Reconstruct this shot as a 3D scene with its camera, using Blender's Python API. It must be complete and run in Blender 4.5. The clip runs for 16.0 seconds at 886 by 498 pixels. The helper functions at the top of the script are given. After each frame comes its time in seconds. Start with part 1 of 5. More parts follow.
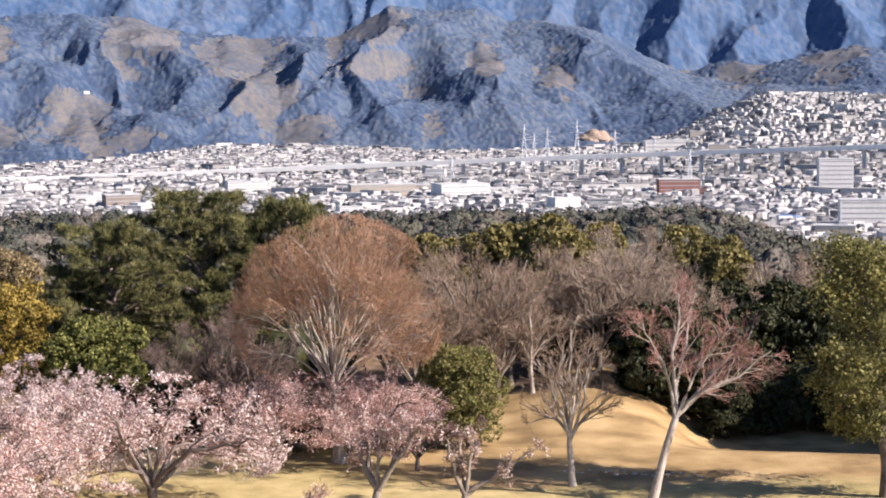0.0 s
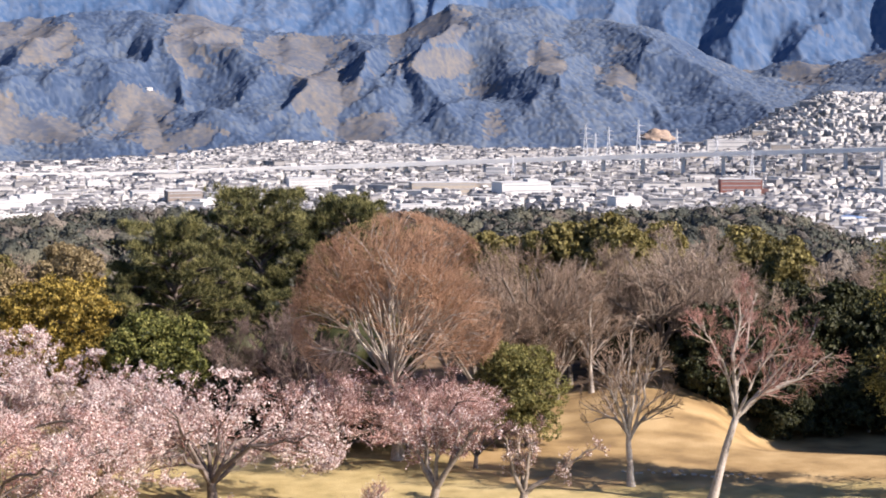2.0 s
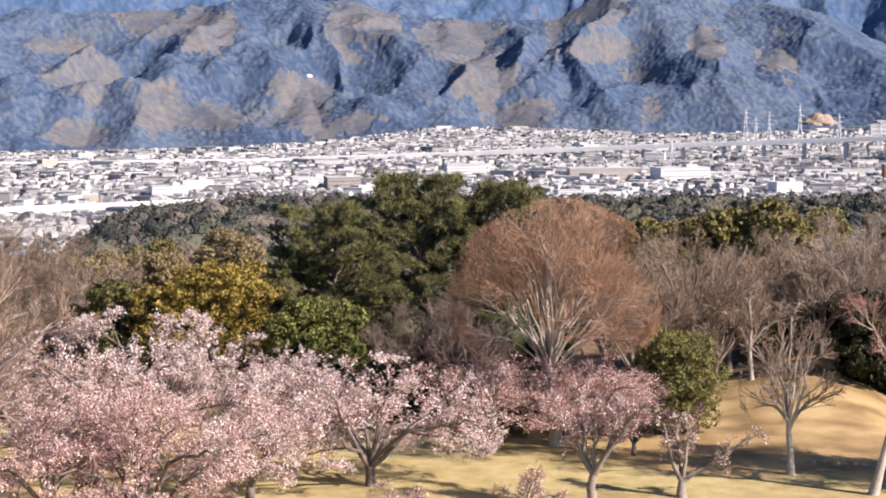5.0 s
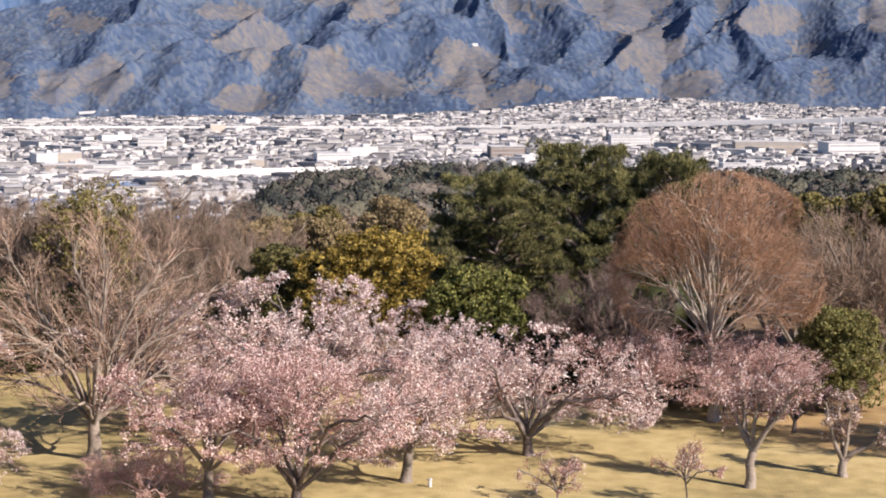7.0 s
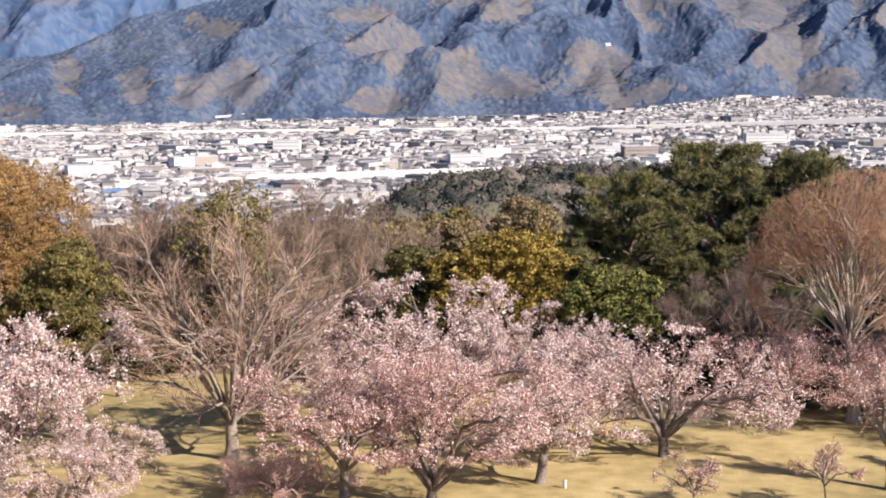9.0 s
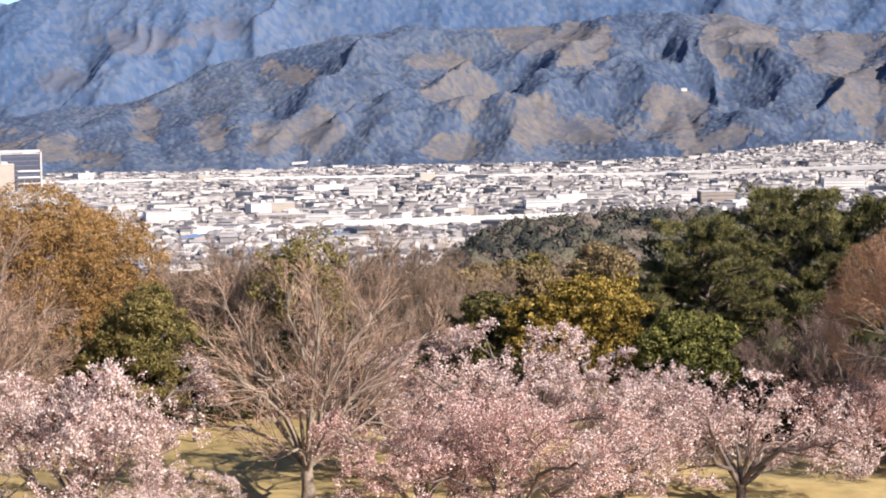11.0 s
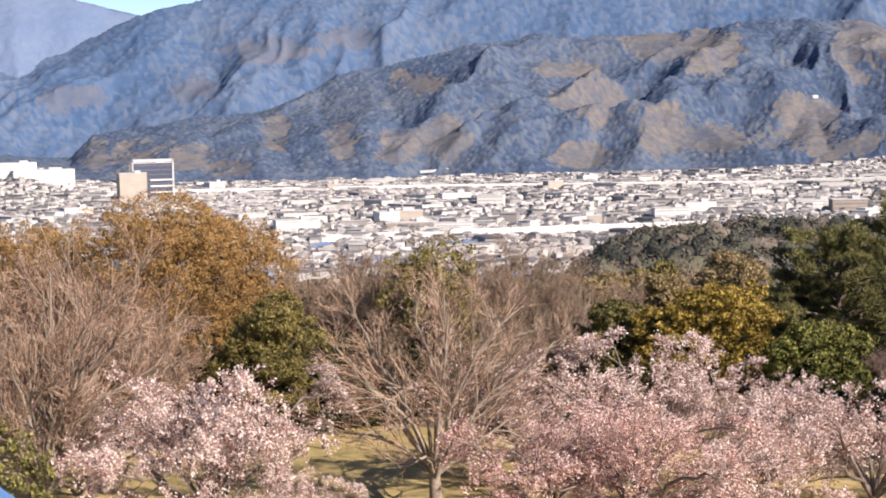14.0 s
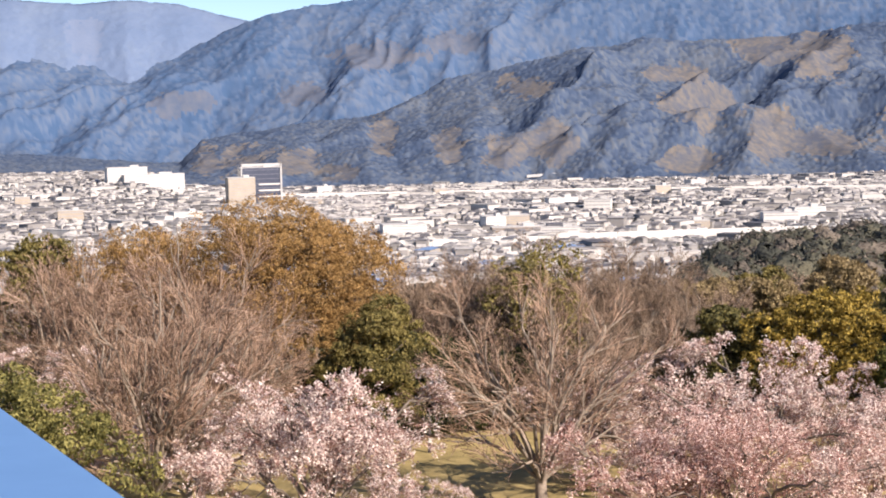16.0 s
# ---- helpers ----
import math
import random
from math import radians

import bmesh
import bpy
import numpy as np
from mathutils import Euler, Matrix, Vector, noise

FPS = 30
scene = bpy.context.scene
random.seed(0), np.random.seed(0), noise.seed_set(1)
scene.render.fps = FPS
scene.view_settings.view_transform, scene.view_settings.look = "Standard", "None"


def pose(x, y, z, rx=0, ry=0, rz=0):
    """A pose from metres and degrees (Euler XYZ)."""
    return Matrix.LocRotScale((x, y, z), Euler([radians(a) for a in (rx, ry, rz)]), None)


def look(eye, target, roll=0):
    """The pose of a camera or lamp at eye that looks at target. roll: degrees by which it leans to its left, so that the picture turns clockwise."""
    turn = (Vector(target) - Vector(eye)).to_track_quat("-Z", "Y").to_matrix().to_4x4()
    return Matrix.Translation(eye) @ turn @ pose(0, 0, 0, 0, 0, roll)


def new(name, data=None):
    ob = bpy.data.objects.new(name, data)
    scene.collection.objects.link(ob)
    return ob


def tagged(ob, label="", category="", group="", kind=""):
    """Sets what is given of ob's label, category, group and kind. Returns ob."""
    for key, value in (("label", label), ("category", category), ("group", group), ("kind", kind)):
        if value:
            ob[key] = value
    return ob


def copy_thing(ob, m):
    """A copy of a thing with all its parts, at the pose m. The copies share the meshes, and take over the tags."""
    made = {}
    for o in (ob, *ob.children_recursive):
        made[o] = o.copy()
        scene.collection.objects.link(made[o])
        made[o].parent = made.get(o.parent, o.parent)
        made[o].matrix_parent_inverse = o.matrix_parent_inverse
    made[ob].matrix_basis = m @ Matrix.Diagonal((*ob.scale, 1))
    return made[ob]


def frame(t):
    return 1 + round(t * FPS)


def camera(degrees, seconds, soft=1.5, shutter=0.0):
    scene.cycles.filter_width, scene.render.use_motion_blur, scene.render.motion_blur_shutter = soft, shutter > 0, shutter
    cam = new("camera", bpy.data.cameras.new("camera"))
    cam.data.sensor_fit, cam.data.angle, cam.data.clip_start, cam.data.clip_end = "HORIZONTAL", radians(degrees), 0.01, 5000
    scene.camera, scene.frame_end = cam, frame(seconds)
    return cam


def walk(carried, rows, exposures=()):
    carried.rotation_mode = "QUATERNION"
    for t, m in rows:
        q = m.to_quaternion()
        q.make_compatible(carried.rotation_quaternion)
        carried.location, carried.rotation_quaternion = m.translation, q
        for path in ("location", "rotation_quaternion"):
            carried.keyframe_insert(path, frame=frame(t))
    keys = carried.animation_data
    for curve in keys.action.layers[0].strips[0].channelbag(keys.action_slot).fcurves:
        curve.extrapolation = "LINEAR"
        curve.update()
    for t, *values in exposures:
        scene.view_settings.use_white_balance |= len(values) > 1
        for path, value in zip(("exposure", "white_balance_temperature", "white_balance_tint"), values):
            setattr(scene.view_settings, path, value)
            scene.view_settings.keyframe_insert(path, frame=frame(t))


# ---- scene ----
EYE = 17.0
cam = camera(26.5, 16.0, soft=1.9)
# seconds, yaw, pitch, lean to the right: a camera that turns on one spot
TURNS = [
    (0.0, 0.000, -5.000, 0.500), (0.5, 0.255, -5.011, 0.440), (1.0, 0.635, -5.022, 0.346),
    (1.5, 1.203, -5.047, 0.285), (2.0, 1.866, -5.044, 0.211), (2.5, 2.603, -5.081, 0.086),
    (3.0, 3.287, -5.082, 0.018), (5.5, 7.655, -5.757, 0.575), (6.0, 8.543, -6.150, 0.420),
    (6.5, 9.272, -6.343, 0.084), (7.0, 11.665, -6.347, -0.097), (7.5, 13.463, -6.533, -0.052),
    (8.0, 14.279, -6.497, 0.160), (8.5, 14.990, -6.512, 0.480), (9.0, 15.677, -6.300, 0.649),
    (11.5, 18.457, -4.715, 0.949), (12.0, 18.948, -4.712, 0.989), (12.5, 19.506, -4.642, 1.002),
    (13.0, 20.129, -4.642, 0.945), (13.5, 20.877, -4.659, 1.018), (14.0, 21.852, -4.553, 1.168),
    (14.5, 22.812, -4.472, 1.215), (15.0, 23.664, -4.429, 1.247), (15.5, 24.602, -4.385, 1.320),
    (16.0, 25.096, -4.351, 1.294),
]
walk(cam, [(t, pose(0, 0, EYE, 90 + pitch, lean, yaw)) for t, yaw, pitch, lean in TURNS],
     exposures=((0.0, 1.13, 6480, 18), (3.0, 1.09, 6480, 18), (6.0, 1.0, 6520, 18), (8.0, .80, 6620, 18), (9.0, .94, 6620, 18), (12.0, .93, 6820, 18), (16.0, .88, 6950, 18)))

# ---- light: clear late-winter sky, low sun from behind on the right ----
SUN_AZ, SUN_EL = -111.0, 31.5
world = bpy.data.worlds.new("sky")
scene.world = world
world.use_nodes = True
wn = world.node_tree.nodes
sky = wn.new("ShaderNodeTexSky")
sky.sky_type, sky.sun_disc = "NISHITA", False
sky.sun_elevation, sky.sun_rotation = radians(SUN_EL), radians(360 - SUN_AZ)
sky.altitude, sky.air_density, sky.dust_density, sky.ozone_density = 3500, 0.9, 0.0, 4.0
world.node_tree.links.new(sky.outputs[0], wn["Background"].inputs[0])
wn["Background"].inputs[1].default_value = 0.082
sun = new("sun", bpy.data.lights.new("sun", "SUN"))
sun.data.energy, sun.data.angle, sun.data.color = 5.0, radians(0.5), (1.0, 0.92, 0.83)
sun.matrix_world = look((-60 * math.sin(radians(SUN_AZ)), 60 * math.cos(radians(SUN_AZ)), 40 + 60 * math.tan(radians(SUN_EL))), (0, 0, 40))


# ---- materials ----
def material(name, colours, rough=0.9, scale=1.0, detail=6.0, bump=0.0, bump_scale=None, vary=0.0, island=False, spread=0.18, metal=0.0, coord="Object", through_light=0.0, fine=0.5):
    """Two scales of noise over a ramp of colours, bump, and a shift of brightness for each object or island."""
    m = bpy.data.materials.new(name)
    m.use_nodes = True
    nt = m.node_tree
    nd, ln = nt.nodes, nt.links
    bsdf = nd["Principled BSDF"]
    bsdf.inputs["Roughness"].default_value, bsdf.inputs["Metallic"].default_value = rough, metal
    bsdf.inputs["Specular IOR Level"].default_value = 0.25 if metal == 0 else 0.5
    tc = nd.new("ShaderNodeTexCoord")
    big, small, mix = nd.new("ShaderNodeTexNoise"), nd.new("ShaderNodeTexNoise"), nd.new("ShaderNodeMath")
    big.inputs["Scale"].default_value, big.inputs["Detail"].default_value = scale, detail
    small.inputs["Scale"].default_value, small.inputs["Detail"].default_value = scale * 9.0, 6.0
    for n in (big, small):
        ln.new(tc.outputs[coord], n.inputs["Vector"])
    mix.operation = "MULTIPLY_ADD"
    ln.new(small.outputs[0], mix.inputs[0])
    mix.inputs[1].default_value = fine
    half = nd.new("ShaderNodeMath")
    half.operation = "MULTIPLY"
    half.inputs[1].default_value = 1 - fine
    ln.new(big.outputs[0], half.inputs[0])
    ln.new(half.outputs[0], mix.inputs[2])
    ramp = nd.new("ShaderNodeValToRGB")
    el = ramp.color_ramp.elements
    lo, hi = 0.5 - spread, 0.5 + spread
    for i, c in enumerate(colours):
        p = lo + (hi - lo) * i / max(1, len(colours) - 1)
        e = el[i] if i < 2 else el.new(p)
        e.position = p
        e.color = (*c, 1)
    key = mix.outputs[0]
    if vary:
        info = nd.new("ShaderNodeAttribute" if island == "crown" else "ShaderNodeNewGeometry" if island else "ShaderNodeObjectInfo")
        if island == "crown":
            info.attribute_name = "crown"
        add = nd.new("ShaderNodeMath")
        add.operation = "MULTIPLY_ADD"
        ln.new(info.outputs["Fac" if island == "crown" else "Random Per Island" if island else "Random"], add.inputs[0])
        add.inputs[1].default_value = vary
        sub = nd.new("ShaderNodeMath")
        sub.operation = "SUBTRACT"
        ln.new(mix.outputs[0], sub.inputs[0])
        sub.inputs[1].default_value = vary / 2
        ln.new(sub.outputs[0], add.inputs[2])
        key = add.outputs[0]
    ln.new(key, ramp.inputs[0])
    ln.new(ramp.outputs[0], bsdf.inputs["Base Color"])
    if bump:
        bn, bt = nd.new("ShaderNodeBump"), nd.new("ShaderNodeTexNoise")
        bt.inputs["Scale"].default_value, bt.inputs["Detail"].default_value = bump_scale or scale * 6, 5.0
        ln.new(tc.outputs[coord], bt.inputs["Vector"])
        ln.new(bt.outputs[0], bn.inputs["Height"])
        bn.inputs["Strength"].default_value = 1.0
        bn.inputs["Distance"].default_value = bump
        ln.new(bn.outputs[0], bsdf.inputs["Normal"])
    if through_light:
        tr, mx = nd.new("ShaderNodeBsdfTranslucent"), nd.new("ShaderNodeMixShader")
        ln.new(ramp.outputs[0], tr.inputs["Color"])
        mx.inputs[0].default_value = through_light
        ln.new(bsdf.outputs[0], mx.inputs[1])
        ln.new(tr.outputs[0], mx.inputs[2])
        ln.new(mx.outputs[0], nd["Material Output"].inputs[0])
    return m


PLAIN = material("town_ground", [(0.099, 0.1035, 0.099), (0.189, 0.189, 0.1845), (0.315, 0.3105, 0.3015)], scale=0.012, spread=0.14)
# blue haze is painted into the base colours of these woods, meadows and rock
FAR_WOOD = material("hazed_conifer_woods", [(0.039, 0.066, 0.120), (0.056, 0.085, 0.142), (0.074, 0.104, 0.154), (0.100, 0.124, 0.160)], scale=0.004, spread=0.22, fine=0.3, vary=.46, island="crown")
FAR_GRASS = material("hazed_brown_slope", [(0.076, 0.090, 0.122), (0.110, 0.113, 0.124), (0.152, 0.139, 0.127)], scale=0.012, spread=0.16, fine=0.55, vary=.2, island="crown")
BACK_WOOD = material("hazed_ridge_woods", [(0.044, 0.090, 0.174), (0.060, 0.106, 0.192), (0.078, 0.122, 0.2), (0.100, 0.138, 0.204)], scale=0.004, spread=0.22, fine=0.3, vary=.4, island="crown")
BACK_GRASS = material("hazed_ridge_meadow", [(0.070, 0.100, 0.158), (0.092, 0.114, 0.160), (0.118, 0.130, 0.160)], scale=0.008, fine=0.4, vary=.16, island="crown")
FAR_ROCK = material("hazed_far_mountain", [(0.102, 0.156, 0.258), (0.12, 0.174, 0.276), (0.144, 0.198, 0.288)], scale=0.006, bump=3.0, bump_scale=0.05, fine=0.3)
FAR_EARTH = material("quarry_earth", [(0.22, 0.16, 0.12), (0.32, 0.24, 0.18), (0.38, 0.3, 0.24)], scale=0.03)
FAR_BARE = material("hazed_scree", [(0.122, 0.172, 0.270), (0.150, 0.195, 0.282)], scale=0.02)
BARK_GREY = material("grey_bark", [(0.08, 0.068, 0.056), (0.192, 0.16, 0.128), (0.288, 0.248, 0.208)], scale=1.5, bump=0.02, bump_scale=12.0)
BARK_TAN = material("tan_grey_bark", [(0.12, 0.10, 0.08), (0.26, 0.215, 0.17), (0.36, 0.305, 0.25)], scale=1.5, bump=0.02, bump_scale=12.0)
BARK_PALE = material("pale_bark", [(0.2, 0.17, 0.14), (0.38, 0.33, 0.28), (0.5, 0.45, 0.39)], scale=1.5, bump=0.02, bump_scale=12.0)
BARK_DARK = material("dark_cherry_bark", [(0.05, 0.04, 0.035), (0.14, 0.11, 0.095), (0.27, 0.22, 0.19)], scale=1.5, bump=0.02, bump_scale=12.0)
TWIG_BROWN = material("brown_twigs", [(0.11, 0.076, 0.054), (0.25, 0.178, 0.126), (0.40, 0.30, 0.22)], scale=0.5, vary=0.45, island=True)
TWIG_RUST = material("rust_twigs", [(0.2, 0.11, 0.066), (0.33, 0.192, 0.118), (0.43, 0.27, 0.17)], scale=0.5, vary=0.25, island=True)
TWIG_GREY = material("grey_twigs", [(0.17, 0.122, 0.088), (0.30, 0.225, 0.165), (0.41, 0.325, 0.25)], scale=0.5, vary=0.35, island=True)
TWIG_RED = material("reddish_twigs", [(0.19, 0.095, 0.08), (0.34, 0.18, 0.15), (0.46, 0.28, 0.23)], scale=0.5, vary=0.25, island=True)
LEAF_PINE = material("pine_needles", [(0.024, 0.028, 0.011), (0.112, 0.114, 0.042), (0.36, 0.33, 0.13)], scale=0.9, vary=0.45, island=True, rough=0.6, through_light=0.28, fine=.25)
LEAF_GREEN = material("evergreen_leaves", [(0.04, 0.06, 0.016), (0.13, 0.15, 0.035), (0.26, 0.26, 0.065)], scale=0.4, vary=0.35, island=True, rough=0.55, through_light=0.25)
# near-black evergreen leaves: the wood's deep shade is put into their colour
LEAF_SHADED = material("shade_darkened_leaves", [(0.0112, 0.0161, 0.0062), (0.031, 0.036, 0.0124), (0.0682, 0.0682, 0.0248)], scale=0.4, vary=0.35, island=True, rough=0.6, through_light=0.15)
TWIG_TAN = material("tan_twigs", [(0.125, 0.08, 0.056), (0.315, 0.208, 0.145), (0.52, 0.37, 0.272)], scale=0.5, vary=0.5, island=True)
LEAF_KHAKI = material("khaki_dry_leaves", [(0.12, 0.09, 0.045), (0.25, 0.19, 0.095), (0.38, 0.3, 0.16)], scale=0.4, vary=0.35, island=True, rough=0.7, through_light=0.25)
LEAF_DEEP = material("deep_olive_leaves", [(0.035, 0.036, 0.013), (0.105, 0.097, 0.033), (0.2, 0.175, 0.06)], scale=0.4, vary=0.4, island=True, rough=0.6, through_light=0.2)
TWIG_PINK = material("pale_red_twigs", [(0.442, 0.26, 0.208), (0.65, 0.416, 0.338), (0.806, 0.559, 0.468)], scale=0.5, vary=0.25, island=True)
LEAF_HEDGE = material("olive_hedge_leaves", [(0.06, 0.062, 0.02), (0.17, 0.16, 0.05), (0.31, 0.28, 0.095)], scale=0.4, vary=0.4, island=True, rough=0.6, through_light=0.25)
LEAF_BRIGHT = material("bright_evergreen_leaves", [(0.035, 0.042, 0.012), (0.13, 0.14, 0.034), (0.27, 0.26, 0.075)], scale=0.4, vary=0.45, island=True, rough=0.6, through_light=0.25)
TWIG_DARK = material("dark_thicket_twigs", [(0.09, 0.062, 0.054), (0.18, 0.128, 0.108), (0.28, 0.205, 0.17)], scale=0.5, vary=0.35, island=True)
DARK_GLASS = material("dark_curtain_wall", [(0.05, 0.06, 0.09), (0.09, 0.1, 0.14)], rough=0.2, scale=0.2)
LEAF_OLIVE = material("olive_leaves", [(0.07, 0.065, 0.02), (0.18, 0.15, 0.05), (0.3, 0.25, 0.085)], scale=0.4, vary=0.35, island=True, rough=0.6, through_light=0.25)
LEAF_YELLOW = material("yellow_green_leaves", [(0.070, 0.055, 0.012), (0.235, 0.170, 0.033), (0.43, 0.31, 0.07)], scale=0.4, vary=0.45, island=True, rough=0.6, through_light=0.25)
LEAF_OCHRE = material("ochre_dry_leaves", [(0.16, 0.098, 0.04), (0.33, 0.20, 0.072), (0.46, 0.295, 0.12)], scale=0.25, vary=0.4, island=True, rough=0.7, through_light=0.25)
LEAF_FAR = material("far_evergreen_leaves", [(0.034, 0.038, 0.034), (0.062, 0.067, 0.053), (0.11, 0.106, 0.075)], scale=0.11, vary=0.08, island=True, spread=0.1, fine=0.3, bump=0.7, bump_scale=1.6)
LEAF_FAR_BROWN = material("far_bare_crowns", [(0.075, 0.067, 0.057), (0.13, 0.112, 0.092), (0.195, 0.165, 0.13)], scale=0.11, vary=0.08, island=True, spread=0.1, fine=0.3, bump=0.7, bump_scale=1.6)
PETAL = material("pale_pink_blossom", [(0.30, 0.19, 0.17), (0.77, 0.60, 0.55), (0.92, 0.84, 0.79)], scale=0.6, vary=0.75, island=True, rough=0.8, through_light=0.3)
PETAL_ROSE = material("rose_pink_buds", [(0.26, 0.135, 0.118), (0.64, 0.42, 0.375), (0.90, 0.74, 0.68)], scale=0.6, vary=0.75, island=True, rough=0.8, through_light=0.3)
WALL_WHITE = material("white_render", [(0.5248, 0.5084, 0.4838), (0.6232, 0.6068, 0.574), (0.6724, 0.656, 0.6232)], scale=0.05)
WALL_MIX = material("house_walls", [(0.2448, 0.2376, 0.2304), (0.4104, 0.3996, 0.3816), (0.5472, 0.5328, 0.504)], scale=0.01, vary=0.5, island=True)
ROOF_MIX = material("house_roofs", [(0.10, 0.10, 0.11), (0.2, 0.198, 0.2), (0.34, 0.33, 0.32), (0.5, 0.485, 0.46)], scale=0.01, vary=0.45, island=True, rough=0.6)
WINDOW_DARK = material("grey_window_glass", [(0.27, 0.275, 0.28), (0.38, 0.38, 0.38)], rough=0.3, scale=0.3)
WALL_RED = material("brick_red_tiles", [(0.22, 0.1, 0.08), (0.32, 0.15, 0.12)], scale=0.1)
WALL_TAUPE = material("taupe_tiles", [(0.2, 0.16, 0.13), (0.3, 0.25, 0.21)], scale=0.1)
WALL_CREAM = material("cream_render", [(0.357, 0.306, 0.2465), (0.4675, 0.408, 0.3315)], scale=0.1)
CONCRETE = material("pale_concrete", [(0.36, 0.36, 0.36), (0.47, 0.47, 0.46), (0.54, 0.535, 0.52)], scale=0.05)
PARAPET_WHITE = material("sunlit_white_concrete", [(0.68, 0.66, 0.62), (0.8, 0.78, 0.73)], scale=0.05)
WINDOW_BLUE = material("blue_grey_glass", [(0.09, 0.10, 0.13), (0.14, 0.155, 0.19)], rough=0.2, scale=0.2)
STEEL = material("galvanised_steel", [(0.5, 0.51, 0.52), (0.66, 0.67, 0.68)], rough=0.5, metal=0.3)
BLUE_PAINT = material("pale_blue_paint", [(0.105, 0.235, 0.46), (0.12, 0.26, 0.5)], rough=0.6, scale=0.6, bump=0.002)
POST_DARK = material("dark_post", [(0.05, 0.045, 0.05), (0.1, 0.09, 0.09)], scale=2.0)


def park_material():
    """Lawn, straw-coloured turf and leaf litter, blended along ragged edges by the sheet's own masks."""
    m = material("park_ground", [(0.20, 0.160, 0.066), (0.385, 0.302, 0.132), (0.53, 0.42, 0.205)], scale=0.12, bump=0.03, bump_scale=9.0, spread=0.2)
    nd, ln = m.node_tree.nodes, m.node_tree.links
    bsdf = nd["Principled BSDF"]
    colour = bsdf.inputs["Base Color"].links[0].from_socket
    tc = nd.new("ShaderNodeTexCoord")
    for mask, tones, scale in (("straw", [(0.19, 0.122, 0.054), (0.35, 0.235, 0.104), (0.47, 0.33, 0.16)], 0.35), ("litter", [(0.07, 0.05, 0.033), (0.15, 0.10, 0.062), (0.24, 0.165, 0.10)], 0.5), ("path", [(0.5, 0.42, 0.2), (0.58, 0.48, 0.26)], 0.4)):
        at, nz, ramp, add, step, mx = (nd.new("ShaderNode" + k) for k in ("Attribute", "TexNoise", "ValToRGB", "Math", "MapRange", "Mix"))
        at.attribute_name = mask
        nz.inputs["Scale"].default_value, nz.inputs["Detail"].default_value = scale, 8.0
        ln.new(tc.outputs["Object"], nz.inputs["Vector"])
        el = ramp.color_ramp.elements
        for i, c in enumerate(tones):
            e = el[i] if i < 2 else el.new(0.7)
            e.position, e.color = 0.35 + 0.15 * i, (*c, 1)
        ln.new(nz.outputs[0], ramp.inputs[0])
        add.operation = "ADD"
        ln.new(at.outputs["Fac"], add.inputs[0])
        ln.new(nz.outputs[0], add.inputs[1])
        step.inputs["From Min"].default_value, step.inputs["From Max"].default_value = 0.85, 1.15
        ln.new(add.outputs[0], step.inputs["Value"])
        mx.data_type = "RGBA"
        ln.new(step.outputs[0], mx.inputs[0])
        ln.new(colour, mx.inputs[6])
        ln.new(ramp.outputs[0], mx.inputs[7])
        colour = mx.outputs[2]
    ln.new(colour, bsdf.inputs["Base Color"])
    return m


PARK = park_material()


# ---- mesh helpers ----
def grid_mesh(name, verts, faces, mats=(), mat_index=None, smooth=False):
    """A mesh from arrays of vertices (n, 3) and faces (m, 3 or 4)."""
    me = bpy.data.meshes.new(name)
    verts, faces = np.asarray(verts, np.float32), np.asarray(faces, np.int32)
    n, k = faces.shape
    me.vertices.add(len(verts))
    me.vertices.foreach_set("co", verts.ravel())
    me.loops.add(n * k)
    me.loops.foreach_set("vertex_index", faces.ravel())
    me.polygons.add(n)
    me.polygons.foreach_set("loop_start", np.arange(0, n * k, k, dtype=np.int32))
    for m in mats:
        me.materials.append(m)
    if mat_index is not None:
        me.polygons.foreach_set("material_index", np.asarray(mat_index, np.int32))
    me.update(calc_edges=True)
    me.polygons.foreach_set("use_smooth", np.full(n, smooth, bool))
    return me


def part(name, data, parent, label="", material_=None):
    """Links a mesh or a bmesh as one part under a thing or part."""
    if isinstance(data, bmesh.types.BMesh):
        me = bpy.data.meshes.new(name)
        data.to_mesh(me)
        data.free()
        data = me
    if material_:
        data.materials.append(material_)
    ob = new(name, data)
    ob.parent = parent
    if label:
        ob["label"] = label
    return ob


def boxes(items):
    """Arrays of vertices and quads for many boxes: (x, y, z0, length, width, height, turn in radians)."""
    a = np.asarray(items, float).reshape(-1, 7)
    base = np.array([(-.5, -.5, 0), (.5, -.5, 0), (.5, .5, 0), (-.5, .5, 0), (-.5, -.5, 1), (.5, -.5, 1), (.5, .5, 1), (-.5, .5, 1)])
    p = base[None] * a[:, None, 3:6]
    c, s = np.cos(a[:, 6])[:, None], np.sin(a[:, 6])[:, None]
    v = np.stack([p[..., 0] * c - p[..., 1] * s, p[..., 0] * s + p[..., 1] * c, p[..., 2]], -1) + a[:, None, 0:3]
    q = np.array([(0, 3, 2, 1), (4, 5, 6, 7), (0, 1, 5, 4), (1, 2, 6, 5), (2, 3, 7, 6), (3, 0, 4, 7)])
    f = q[None] + 8 * np.arange(len(a))[:, None, None]
    return v.reshape(-1, 3), f.reshape(-1, 4)


def polar(az, r):
    """The plan's x, y at an azimuth (degrees, to the left) and a distance from the camera."""
    a = np.radians(az)
    return -np.sin(a) * r, np.cos(a) * r


def smooth(a, b, x):
    t = np.clip((x - a) / (b - a), 0, 1)
    return t * t * (3 - 2 * t)


